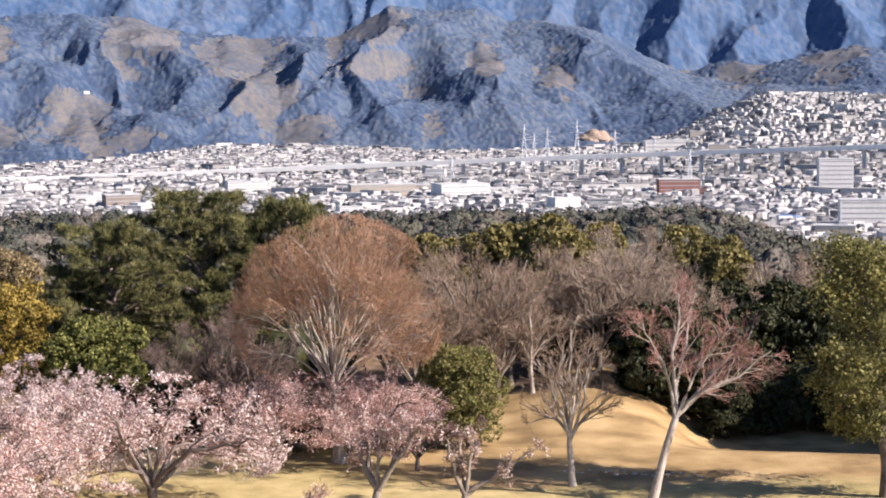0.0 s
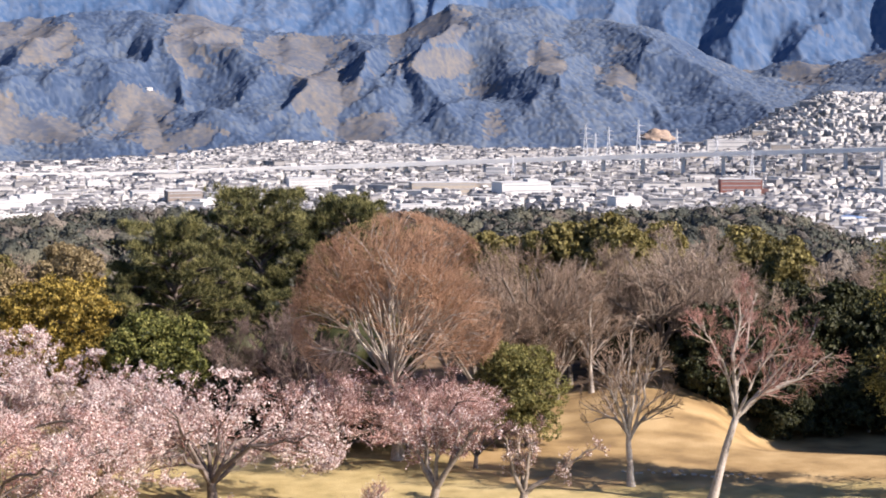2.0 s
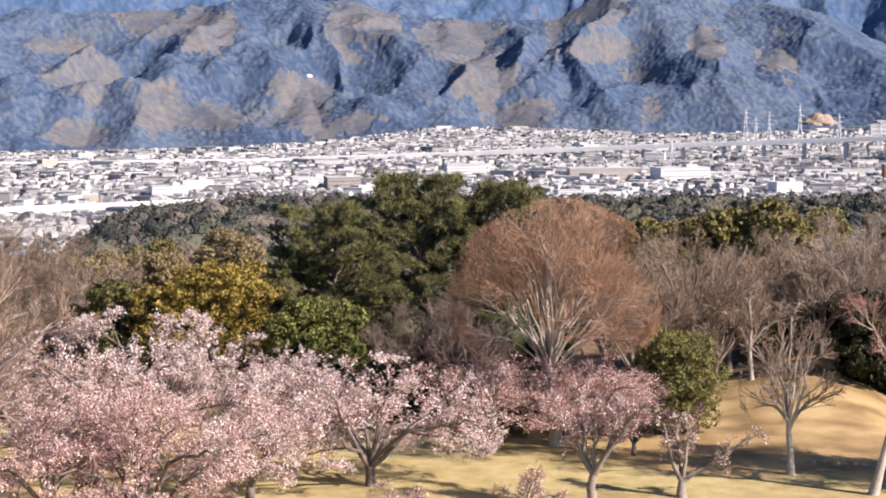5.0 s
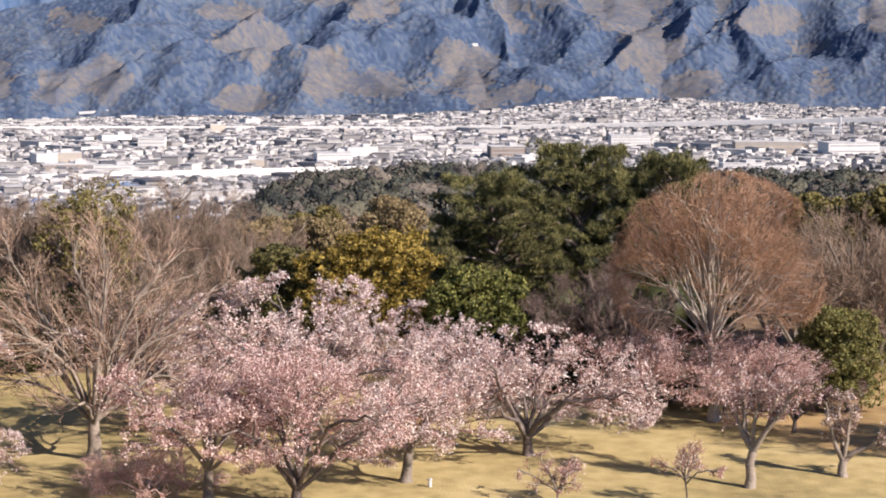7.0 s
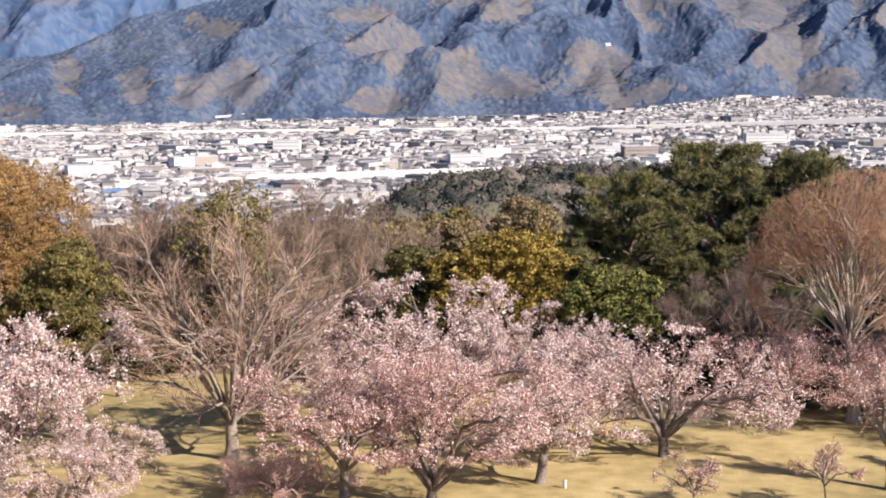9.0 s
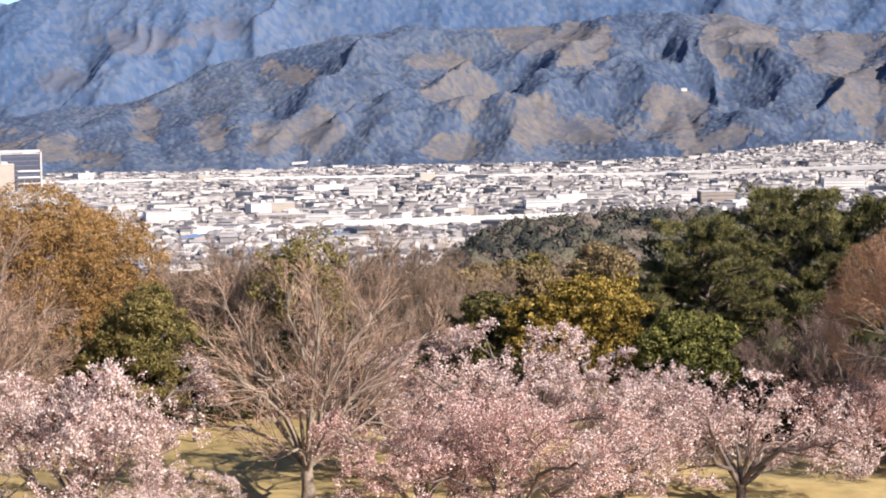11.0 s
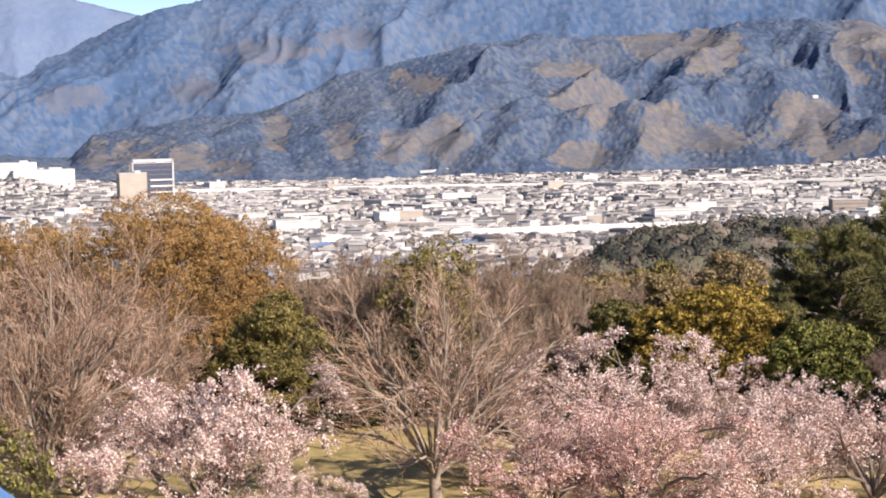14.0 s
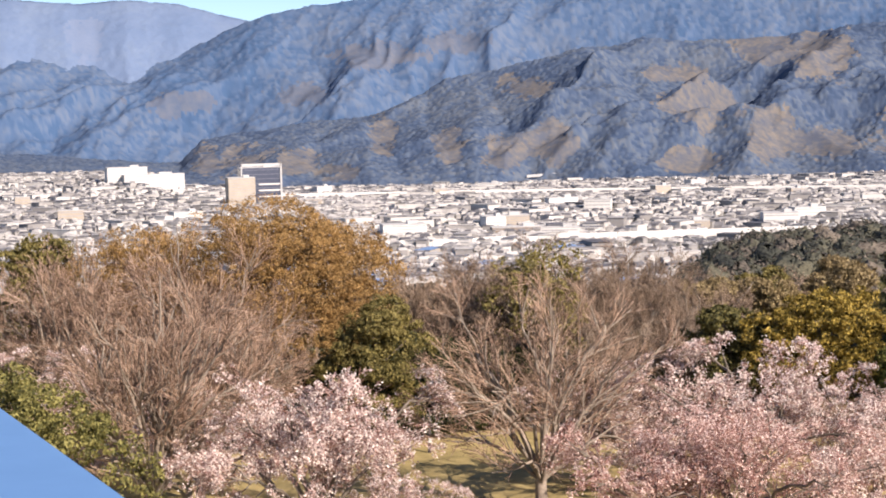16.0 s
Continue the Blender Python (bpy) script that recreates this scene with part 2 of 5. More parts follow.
def value_noise(x, y, seed=0):
    """Smooth noise in -1..1 on arrays."""
    xi, yi = np.floor(x).astype(np.int64), np.floor(y).astype(np.int64)
    xf, yf = x - xi, y - yi
    u, v = xf * xf * (3 - 2 * xf), yf * yf * (3 - 2 * yf)

    def h(i, j):
        n = (i * 374761393 + j * 668265263 + seed * 144665) & 0x7FFFFFFF
        n = ((n ^ (n >> 13)) * 1274126177) & 0x7FFFFFFF
        return ((n ^ (n >> 16)) & 0xFFFF) / 32767.5 - 1
    return (h(xi, yi) * (1 - u) + h(xi + 1, yi) * u) * (1 - v) + (h(xi, yi + 1) * (1 - u) + h(xi + 1, yi + 1) * u) * v


def fbm(x, y, octaves=4, seed=0):
    out, amp = 0.0, 0.5
    for i in range(octaves):
        out = out + amp * value_noise(x * 2 ** i, y * 2 ** i, seed + i)
        amp *= 0.5
    return out


# ---- the ground ----
PLAIN_Z = EYE - 125.0
MID_AZ = [-14, -10.5, -8, -4, 5, 12.7, 16.5, 17.8, 18.8, 21, 40]      # crest of the wooded hill in the middle distance
MID_EL = [-5.0, -4.75, -3.7, -3.95, -3.9, -3.75, -4.2, -5.2, -6.6, -7.2, -8]
FOOT_AZ = [-15, -12, -9.7, -8, -7.2, -6, -3, 1, 4, 7, 10, 14, 19, 25, 31, 33.2, 34.2, 43]     # where the plain meets the mountains
FOOT_EL = [-.55, -.45, -.4, -1.1, -1.55, -1.95, -2.1, -2.1, -1.9, -1.88, -2.25, -2.42, -2.42, -2.5, -2.45, -2.3, -1.85, -1.8]
FOOT_R = 3350.0


def ground_z(az, r):
    az, r = np.broadcast_arrays(np.asarray(az, float), np.asarray(r, float))
    x, y = polar(az, r)
    lawn = 0.35 * fbm(x / 22, y / 22, 2, 5)
    mound = 1.2 * np.exp(-((az + 4.4) / 2.3) ** 2) * smooth(86, 99, r) - 1.3 * smooth(-6.0, -8.4, az) * smooth(86, 94, r)
    slope = np.maximum(PLAIN_Z + 4, -0.104 * (np.sqrt((r - 112).clip(0) ** 2 + 400) - 20))
    crest = EYE + 430 * np.tan(np.radians(np.interp(az, MID_AZ, MID_EL))) - 6
    z430 = -0.104 * 298.7
    hill = (crest - z430) * np.exp(-((r - 430) / 150.0) ** 2) * smooth(112, 260, r)
    z = np.where(r < 112, 0, slope + hill)
    z = z + (lawn + mound) * (1 - smooth(105, 140, r))
    foot = EYE + FOOT_R * np.tan(np.radians(np.interp(az, FOOT_AZ, FOOT_EL)))
    rise = (foot - PLAIN_Z) * smooth(1900, 3400, r) ** 1.4
    return np.where(r > 1100, np.maximum(z, PLAIN_Z) + rise - 90 * smooth(3400, 3700, r), np.maximum(z, PLAIN_Z))


az_axis = np.concatenate([np.arange(-180, -16, 6.0), np.arange(-16, 43, 0.25), np.arange(44, 180.1, 5.9)])
az_axis[-1] = 180.0
r_axis = np.concatenate([[0.5, 8, 18, 28, 38, 48, 56], np.arange(60, 122, 1.5), np.geomspace(124, 4980, 90)])
AZ, RR = np.meshgrid(az_axis, r_axis, indexing="ij")
gx, gy = polar(AZ, RR)
gz = ground_z(AZ, RR)
gn, gm = AZ.shape
gi = np.arange(gn * gm).reshape(gn, gm)
gf = np.stack([gi[:-1, :-1], gi[:-1, 1:], gi[1:, 1:], gi[1:, :-1]], -1).reshape(-1, 4)
fr = (RR[:-1, :-1] + RR[1:, 1:]).ravel() / 2
ground_mesh = grid_mesh("ground", np.stack([gx, gy, gz], -1).reshape(-1, 3), gf, (PARK, PLAIN), (fr > 900).astype(int), True)
wood_edge = np.interp(AZ, [-16, -12, -9, -6.5, -4, -1, 3, 5, 8, 12, 20, 24, 28, 40], [106, 105, 106, 104, 106, 97, 90, 88, 90, 95, 95, 98, 94, 90])
stripe = np.abs((RR - 84) + (AZ - 8) * 1.9) / 1.6
masks = {"litter": smooth(-1.5, 1.5, RR - wood_edge), "straw": smooth(3.0, -3.0, AZ - 1.5 - 0.12 * (RR - 85)) * smooth(-3, 3, RR - 79 + 0.3 * (AZ + 4)),
         "path": 0.75 * (1 - smooth(0.5, 1.2, stripe)) * smooth(3.5, 4.5, AZ) * smooth(9.5, 8.5, AZ)}
for mask_name, values in masks.items():
    ground_mesh.attributes.new(mask_name, "FLOAT", "POINT").data.foreach_set("value", np.ascontiguousarray(values, np.float32).ravel())
ground = new("ground", ground_mesh)
tagged(ground, "dry yellow-green winter lawn falling away to a wooded slope and plain", "ground", kind="structure")

# ---- the mountains ----
# spurs: azimuth and elevation of the top, of the foot
SPURS_A = [(10.7, 1.93, 12.2, .77), (10.5, -.25, 11.6, -1.88), (10.5, -.28, 7.5, -1.84), (9.2, 2.09, 7.5, -1.04), (6.5, 1.37, 7.0, -.79),
           (4.8, .97, 6.6, -1.41), (4.5, 1.14, 3.3, -1.68), (3.4, .88, 2.4, -.67), (1.6, 1.54, 2.4, .53), (.6, 1.96, -.3, .33),
           (.5, -.03, .9, -1.79), (-.8, -.1, -2.5, -1.74), (-1.2, 1.01, -1.3, -.27), (-3.5, .68, -3.5, -.72), (-5.3, .8, -7.9, -.84),
           (-2.0, 2.53, -6.8, -.06), (-8.0, 2.45, -9.3, -.09), (-10.5, 1.75, -10.2, .41), (-11.8, 2.06, -13.2, -.12)]
SPURS_B = [(29.4, -.91, 30.6, -2.32), (27.8, -.27, 27.2, -2.4), (26.0, .46, 25.0, -2.28), (23.9, .77, 24.3, -2.3), (21.9, -.72, 20.1, -2.07),
           (20.8, 1.65, 21.9, -.72), (20.7, 1.82, 19.2, -2.14), (18.6, 1.19, 19.2, -.51), (17.4, .32, 19.1, -.94), (16.8, -.38, 18.9, -1.97),
           (16.4, -.38, 15.8, -2.19), (15.6, .11, 12.1, -2.07), (14.5, 1.29, 13.2, -.27), (13.5, 2.11, 11.5, -.47), (10.8, 2.13, 10.1, .19),
           (11.0, -.14, 12.7, -1.81), (10.8, -.14, 10.1, -1.16)]
CREST_AZ = [-15, -10, -8.6, -7.6, -4.5, -1.1, 1.6, 3.1, 5, 7.7, 9.3, 13.5, 18.6, 20.7, 22, 24, 25, 26, 27.4, 30.3, 32.5, 33.1, 34, 43]
CREST_EL = [.2, .1, -.3, -.5, 1.05, 2.2, 2.4, 1.7, 1.4, 1.5, 2.1, 2.1, 1.85, 1.8, 1.5, 1.0, .75, .3, -.25, -.5, -.85, -1.5, -1.5, -.8]
BACK_AZ = [-15, 20, 27.7, 29, 31, 32, 33, 35, 40]
BACK_EL = [3.6, 3.6, 3.3, 3.1, 2.67, 2.2, 1.85, 1.65, 1.75]


# bare brown meadows on the spurs: azimuth, elevation, half width, half height, in degrees
MEADOWS_A = [(8.98, 1.39, .8, .8), (5.95, .86, 1.2, .5), (5.4, -.4, .75, .8), (10.9, -1.0, 1.1, .6), (9.9, -1.65, 1.1, .35),
             (14.1, -1.4, 1.1, .35), (2.2, .5, .9, .3), (13.8, 1.25, .7, .8), (4.2, -1.45, .7, .4), (2.0, 1.75, .9, .4), (3.2, 1.5, .3, .6),
             (-1.3, .6, .35, .5), (-3.5, .3, .45, .6), (.3, -.2, .8, .25), (-7.4, 1.0, .7, .5), (.3, -1.4, .35, .35), (-11.7, .6, .7, .6), (-9.0, .3, .6, .5)]
MEADOWS_B = [(26.9, -.7, .35, .6), (24.9, -1.18, .4, .5), (21.8, -1.25, .5, .55), (23.2, -1.4, .5, .35), (28.1, -2.0, .7, .25), (31.2, -1.55, .8, .4),
             (32.3, -1.5, .4, .4), (22.5, .5, .7, .3), (18.0, .83, .8, .25), (17.5, -.2, .8, .45), (16.7, -.6, .6, .4), (17.5, -1.9, .7, .3),
             (15.2, -1.1, .55, .5), (15.3, 1.45, .8, .4), (29.6, -1.6, .5, .3)]
MEADOWS_BACK = [(27.3, 1.5, 1.2, .3), (29.5, .4, .8, .3), (24.5, 1.9, .7, .25), (33.0, .2, .7, .3)]


def worley(x, y, seed=0):
    """Distance to the nearest scattered point, and that point's random number."""
    xi, yi = np.floor(x).astype(np.int64), np.floor(y).astype(np.int64)
    best, pick = np.full(x.shape, 9.0), np.zeros(x.shape)
    for dx in (-1, 0, 1):
        for dy in (-1, 0, 1):
            i, j = xi + dx, yi + dy
            n = (i * 374761393 + j * 668265263 + seed * 144665) & 0x7FFFFFFF
            n = ((n ^ (n >> 13)) * 1274126177) & 0x7FFFFFFF
            u, v, w = (n & 1023) / 1023, ((n >> 10) & 1023) / 1023, ((n >> 20) & 1023) / 1023
            d = np.hypot(x - i - u, y - j - v)
            near = d < best
            best, pick = np.where(near, d, best), np.where(near, w, pick)
    return best, pick


def crowns(x, y, size, tall, seed):
    """Rounded crowns of single trees, tall and low ones mixed."""
    d, w = worley(x / size, y / size, seed)
    return tall * (.45 + .8 * w) * np.sqrt(np.clip(1 - (d / .8) ** 2, 0, 1))


def meadow(a, el, x, y, sunny, patches):
    """Over 0 where a slope is bare: round the known meadows, on the sunny side of every spur, with ragged edges."""
    m = np.full(a.shape, -9.0)
    for pa, pe, w, h in patches:
        m = np.maximum(m, .75 - ((a - pa) / (1.35 * w)) ** 2 - ((el - pe) / (1.35 * h)) ** 2)
    return np.maximum(m, -1.25) + .45 * sunny + 1.2 * fbm(x / 60, y / 60, 4, 15) + .8 * fbm(x / 11, y / 11, 2, 17)


def range_sheet(name, az0, az1, step, r0, r1, rows, height_of, mats, patches, trees, label):
    """A mountain sheet: its bare form, then tree crowns wherever no meadow lies."""
    a, r = np.meshgrid(np.arange(az0, az1, step), np.linspace(r0, r1, rows), indexing="ij")
    x, y = polar(a, r)
    z = height_of(a, r, x, y)
    sunny = np.tanh(2.2 * np.gradient(z, axis=0) / (radians(step) * r))
    open_ = meadow(a, np.degrees(np.arctan2(z - EYE, r)), x, y, sunny, patches)
    z = z + crowns(x, y, *trees) * (1 - .9 * smooth(-.12, .12, open_)) + .5 * fbm(x / 9, y / 9, 2, 19)
    n, m = a.shape
    i = np.arange(n * m).reshape(n, m)
    f = np.stack([i[:-1, :-1], i[:-1, 1:], i[1:, 1:], i[1:, :-1]], -1).reshape(-1, 4)
    me = grid_mesh(name, np.stack([x, y, z], -1).reshape(-1, 3), f, mats, (open_[:-1, :-1] > 0).ravel().astype(int), True)
    me.attributes.new("crown", "FLOAT", "POINT").data.foreach_set("value", np.ascontiguousarray(worley(x / trees[0], y / trees[0], trees[2])[1], np.float32).ravel())
    return tagged(new(name, me), label, "mountain", kind="structure")


def ridged(x, y, octaves, seed):
    """Branching ridges with ravines between them, 0 to 1."""
    out, amp, weight, total = 0.0, 1.0, 1.0, 0.0
    for i in range(octaves):
        n = (1 - np.abs(value_noise(x * 2.07 ** i + 3.1 * i, y * 2.07 ** i - 1.7 * i, seed + i) * 1.15).clip(0, 1)) ** 1.25 * weight
        weight = np.clip(n * 1.5, 0, 1)
        out, total, amp = out + amp * n, total + amp, amp * .4
    return out / total


def ravines(a, r, x, y, seed):
    """Ridges that run down towards the plain, bent this way and that."""
    bend = 130 * fbm(x / 300, y / 300, 3, seed + 40)
    return ridged((np.radians(a) * r + bend) / 215, (r + .5 * bend + .35 * np.radians(a) * r) / 380, 5, seed)


def front_height(a, r, x, y):
    top_r = 4150.0
    a = a + 0.3 * fbm(x / 170, y / 170, 3, 21)
    u = np.clip((r - FOOT_R) / (top_r - FOOT_R), 0, 1)
    foot = EYE + FOOT_R * np.tan(np.radians(np.interp(a, FOOT_AZ, FOOT_EL)))
    crest = EYE + top_r * np.tan(np.radians(np.interp(a, CREST_AZ, CREST_EL)))
    z = foot + (crest - foot) * (u ** 1.3) - 42 * np.clip((crest - foot) / 160, 0, 1) * np.sin(math.pi * u)
    for az_t, el_t, az_f, el_f in SPURS_A + SPURS_B:
        frac = lambda el: np.clip((el - np.interp(az_f, FOOT_AZ, FOOT_EL)) / max(0.5, np.interp(az_t, CREST_AZ, CREST_EL) - np.interp(az_f, FOOT_AZ, FOOT_EL)), 0, 1.15)
        rt, rf = FOOT_R + 800 * frac(el_t), FOOT_R + 800 * frac(el_f) - 20
        s = (r - rf) / max(rt - rf, 60)
        sc = np.clip(s, 0, 1)
        zt, zf = EYE + rt * math.tan(radians(el_t)), EYE + rf * math.tan(radians(el_f))
        axis = az_f + (az_t - az_f) * sc
        lat = np.radians(a - axis) * r
        over = np.maximum(-s, s - 1).clip(0) * max(rt - rf, 60)
        tent = zf + (zt - zf) * (sc + 0.10 * np.sin(math.pi * sc)) - 0.37 * (np.sqrt(lat ** 2 + 16) - 4) - 0.5 * over
        z = np.maximum(z, tent)
    hump = np.clip((crest - foot) / 170, 0.05, 1.2)
    broad = foot + (crest - foot) * u ** .9
    z = broad + .62 * (z - broad) + 70 * (ravines(a, r, x, y, 121) - .5) * hump * np.sin(math.pi * np.clip(u, .02, .94)) ** .8
    z = np.where(r > top_r, z - 0.6 * (r - top_r), z)
    z = z + (9 * fbm(x / 120, y / 120, 3, 31) - 7 * np.abs(fbm(x / 70, y / 70, 3, 37))) * smooth(0.0, 0.3, u)
    return np.where(u <= 0, PLAIN_Z - 30, z)


def back_height(a, r, x, y):
    top_r = 4720.0
    a2 = a + 1.5 * fbm(x / 240, y / 240, 4, 51)
    u = np.clip((r - 4000) / (top_r - 4000), 0, 1)
    crest = EYE + top_r * np.tan(np.radians(np.interp(a, BACK_AZ, BACK_EL)))
    base = np.minimum(EYE + 4000 * math.tan(radians(-2.7)), crest - 60)
    ridges = np.abs(((a2 * 0.42 + 0.25 * u) % 1.0) * 2 - 1)
    z = base + (crest - base) * u ** 0.9 - (22 + 25 * smooth(9, -3, a)) * (1 - ridges) * np.sin(math.pi * np.clip(u, 0, 1) ** 0.8)
    z = z + (20 * fbm(x / 150, y / 150, 4, 61) + 84 * (ravines(a, r, x, y, 141) - .5) - 8 * np.abs(fbm(x / 90, y / 90, 3, 67))) * np.sin(math.pi * np.clip(u, 0.0, 0.93))
    z = np.where(r > top_r, z - 0.8 * (r - top_r), z)
    return z


def far_height(a, r, x, y):
    crest = EYE + 4900 * np.tan(np.radians(np.interp(a, [26, 30, 31, 33, 34.5, 36, 38, 41], [2.4, 2.5, 2.7, 3.2, 3.35, 3.25, 3.4, 3.4])))
    u = np.clip((r - 4400) / 500, 0, 1)
    return crest - 420 * (1 - u) ** 1.3 - 30 * (1 - np.abs((a * 0.55 % 1) * 2 - 1)) * (1 - u) + 24 * fbm(x / 110, y / 110, 4, 71) * (1 - u) - np.where(r > 4900, 100, 0)


# each range's materials carry painted haze, the most on the farthest
range_sheet("mountain_front", -15.0, 43, 0.042, FOOT_R - 20, 4260, 200, front_height, (FAR_WOOD, FAR_GRASS), MEADOWS_A + MEADOWS_B, (8.5, 3.6, 3), "wooded spurs with brown winter slopes behind the town, tinted for haze")
range_sheet("mountain_back", -16, 43, 0.055, 4000, 4800, 130, back_height, (BACK_WOOD, BACK_GRASS), MEADOWS_BACK, (10.5, 3.8, 7), "blue-green ridge behind the front spurs, tinted for haze")
range_sheet("mountain_far", 26, 43, 0.08, 4400, 4920, 60, far_height, (FAR_ROCK, FAR_BARE), [(35.8, 2.2, .5, .6)], (18.0, 3.0, 9), "distant mountain with bare landslide scars, tinted pale for haze")

# ---- trees ----
def tubes(poly, rad, sides):
    """Verts and quads of tapered tubes along polylines: (n, m, 3) points and (n, m) radii."""
    n, m = rad.shape
    tan = np.gradient(poly, axis=1)
    tan /= np.linalg.norm(tan, axis=2, keepdims=True) + 1e-9
    ref = np.where(np.abs(tan[..., 2:3]) < 0.9, np.array([0, 0, 1.0]), np.array([1.0, 0, 0]))
    u = np.cross(tan, ref)
    u /= np.linalg.norm(u, axis=2, keepdims=True) + 1e-9
    v = np.cross(tan, u)
    ang = np.arange(sides) * 2 * math.pi / sides
    ring = poly[:, :, None] + rad[:, :, None, None] * (np.cos(ang)[:, None] * u[:, :, None] + np.sin(ang)[:, None] * v[:, :, None])
    i = np.arange(n * m * sides).reshape(n, m, sides)
    j = np.roll(i, -1, axis=2)
    f = np.stack([i[:, :-1], j[:, :-1], j[:, 1:], i[:, 1:]], -1).reshape(-1, 4)
    return ring.reshape(-1, 3), f


def join(pieces):
    vs, fs, o = [], [], 0
    for v, f in pieces:
        vs.append(v)
        fs.append(f + o)
        o += len(v)
    return np.concatenate(vs), np.concatenate(fs)


def unit(v):
    return v / (np.linalg.norm(v, axis=-1, keepdims=True) + 1e-9)


def shoots(rng, start, heading, length, r0, r1, seg, wobble, lift):
    """Polylines that set out from points, bend at random and lift (or droop)."""
    n = len(start)
    pts, d = [start], unit(heading)
    for k in range(seg):
        d = unit(d + wobble * rng.normal(size=(n, 3)) + np.array([0, 0, lift]))
        pts.append(pts[-1] + d * (length / seg)[:, None])
    poly = np.stack(pts, 1)
    t = np.linspace(0, 1, seg + 1)
    return poly, r0[:, None] * (1 - t) + r1[:, None] * t


def offshoots(rng, poly, rad, count, lo, hi, angle, length, ratio, seg, wobble, lift, tip):
    """Side branches along polylines; angle in degrees, length as a function of the place along the parent."""
    n, m = rad.shape
    t = np.sort(rng.uniform(lo, hi, (n, count)), 1)
    k = np.clip((t * (m - 1)).astype(int), 0, m - 2)
    fr = t * (m - 1) - k
    rows = np.arange(n)[:, None]
    a, b = poly[rows, k], poly[rows, k + 1]
    p = (a + (b - a) * fr[..., None]).reshape(-1, 3)
    tan = unit((b - a).reshape(-1, 3))
    pr = (rad[rows, k] + (rad[rows, k + 1] - rad[rows, k]) * fr).reshape(-1)
    side = unit(np.cross(tan, rng.normal(size=tan.shape)))
    ang = np.radians(angle * rng.uniform(0.6, 1.3, len(p)))[:, None]
    head = np.cos(ang) * tan + np.sin(ang) * side
    ln = length * rng.uniform(0.6, 1.2, len(p)) * (1.15 - 0.6 * t.reshape(-1))
    r0 = np.maximum(pr * ratio, tip)
    return shoots(rng, p, head, ln, r0, np.full(len(p), tip), seg, wobble, lift)


def leaves(rng, at, size, facing=None, loose=1.0, long=1.0):
    """Small bent blades, one quad folded along its middle into two triangles, round the given points."""
    n = len(at)
    nrm = rng.normal(size=(n, 3)) * loose
    if facing is not None:
        nrm = nrm + facing
    nrm = unit(nrm)
    u = unit(np.cross(nrm, rng.normal(size=(n, 3))))
    v = np.cross(nrm, u)
    s = (size * rng.uniform(0.55, 1.3, n))[:, None]
    c = [at - u * s * long, at - v * s * 0.6 + nrm * s * 0.25, at + u * s * long, at + v * s * 0.6 + nrm * s * 0.1]
    return np.stack(c, 1).reshape(-1, 3), np.arange(4 * n).reshape(n, 4)


def blades(rng, at, heading, size):
    """Narrow needle tufts that point along their headings."""
    n = len(at)
    u = unit(heading + 0.5 * rng.normal(size=(n, 3)))
    v = unit(np.cross(u, rng.normal(size=(n, 3))))
    w = np.cross(u, v)
    s = (size * rng.uniform(0.6, 1.3, n))[:, None]
    c = [at - u * s, at - v * s * .16 + w * s * .08, at + u * s * 2.3, at + v * s * .16 + w * s * .08]
    return np.stack(c, 1).reshape(-1, 3), np.arange(4 * n).reshape(n, 4)


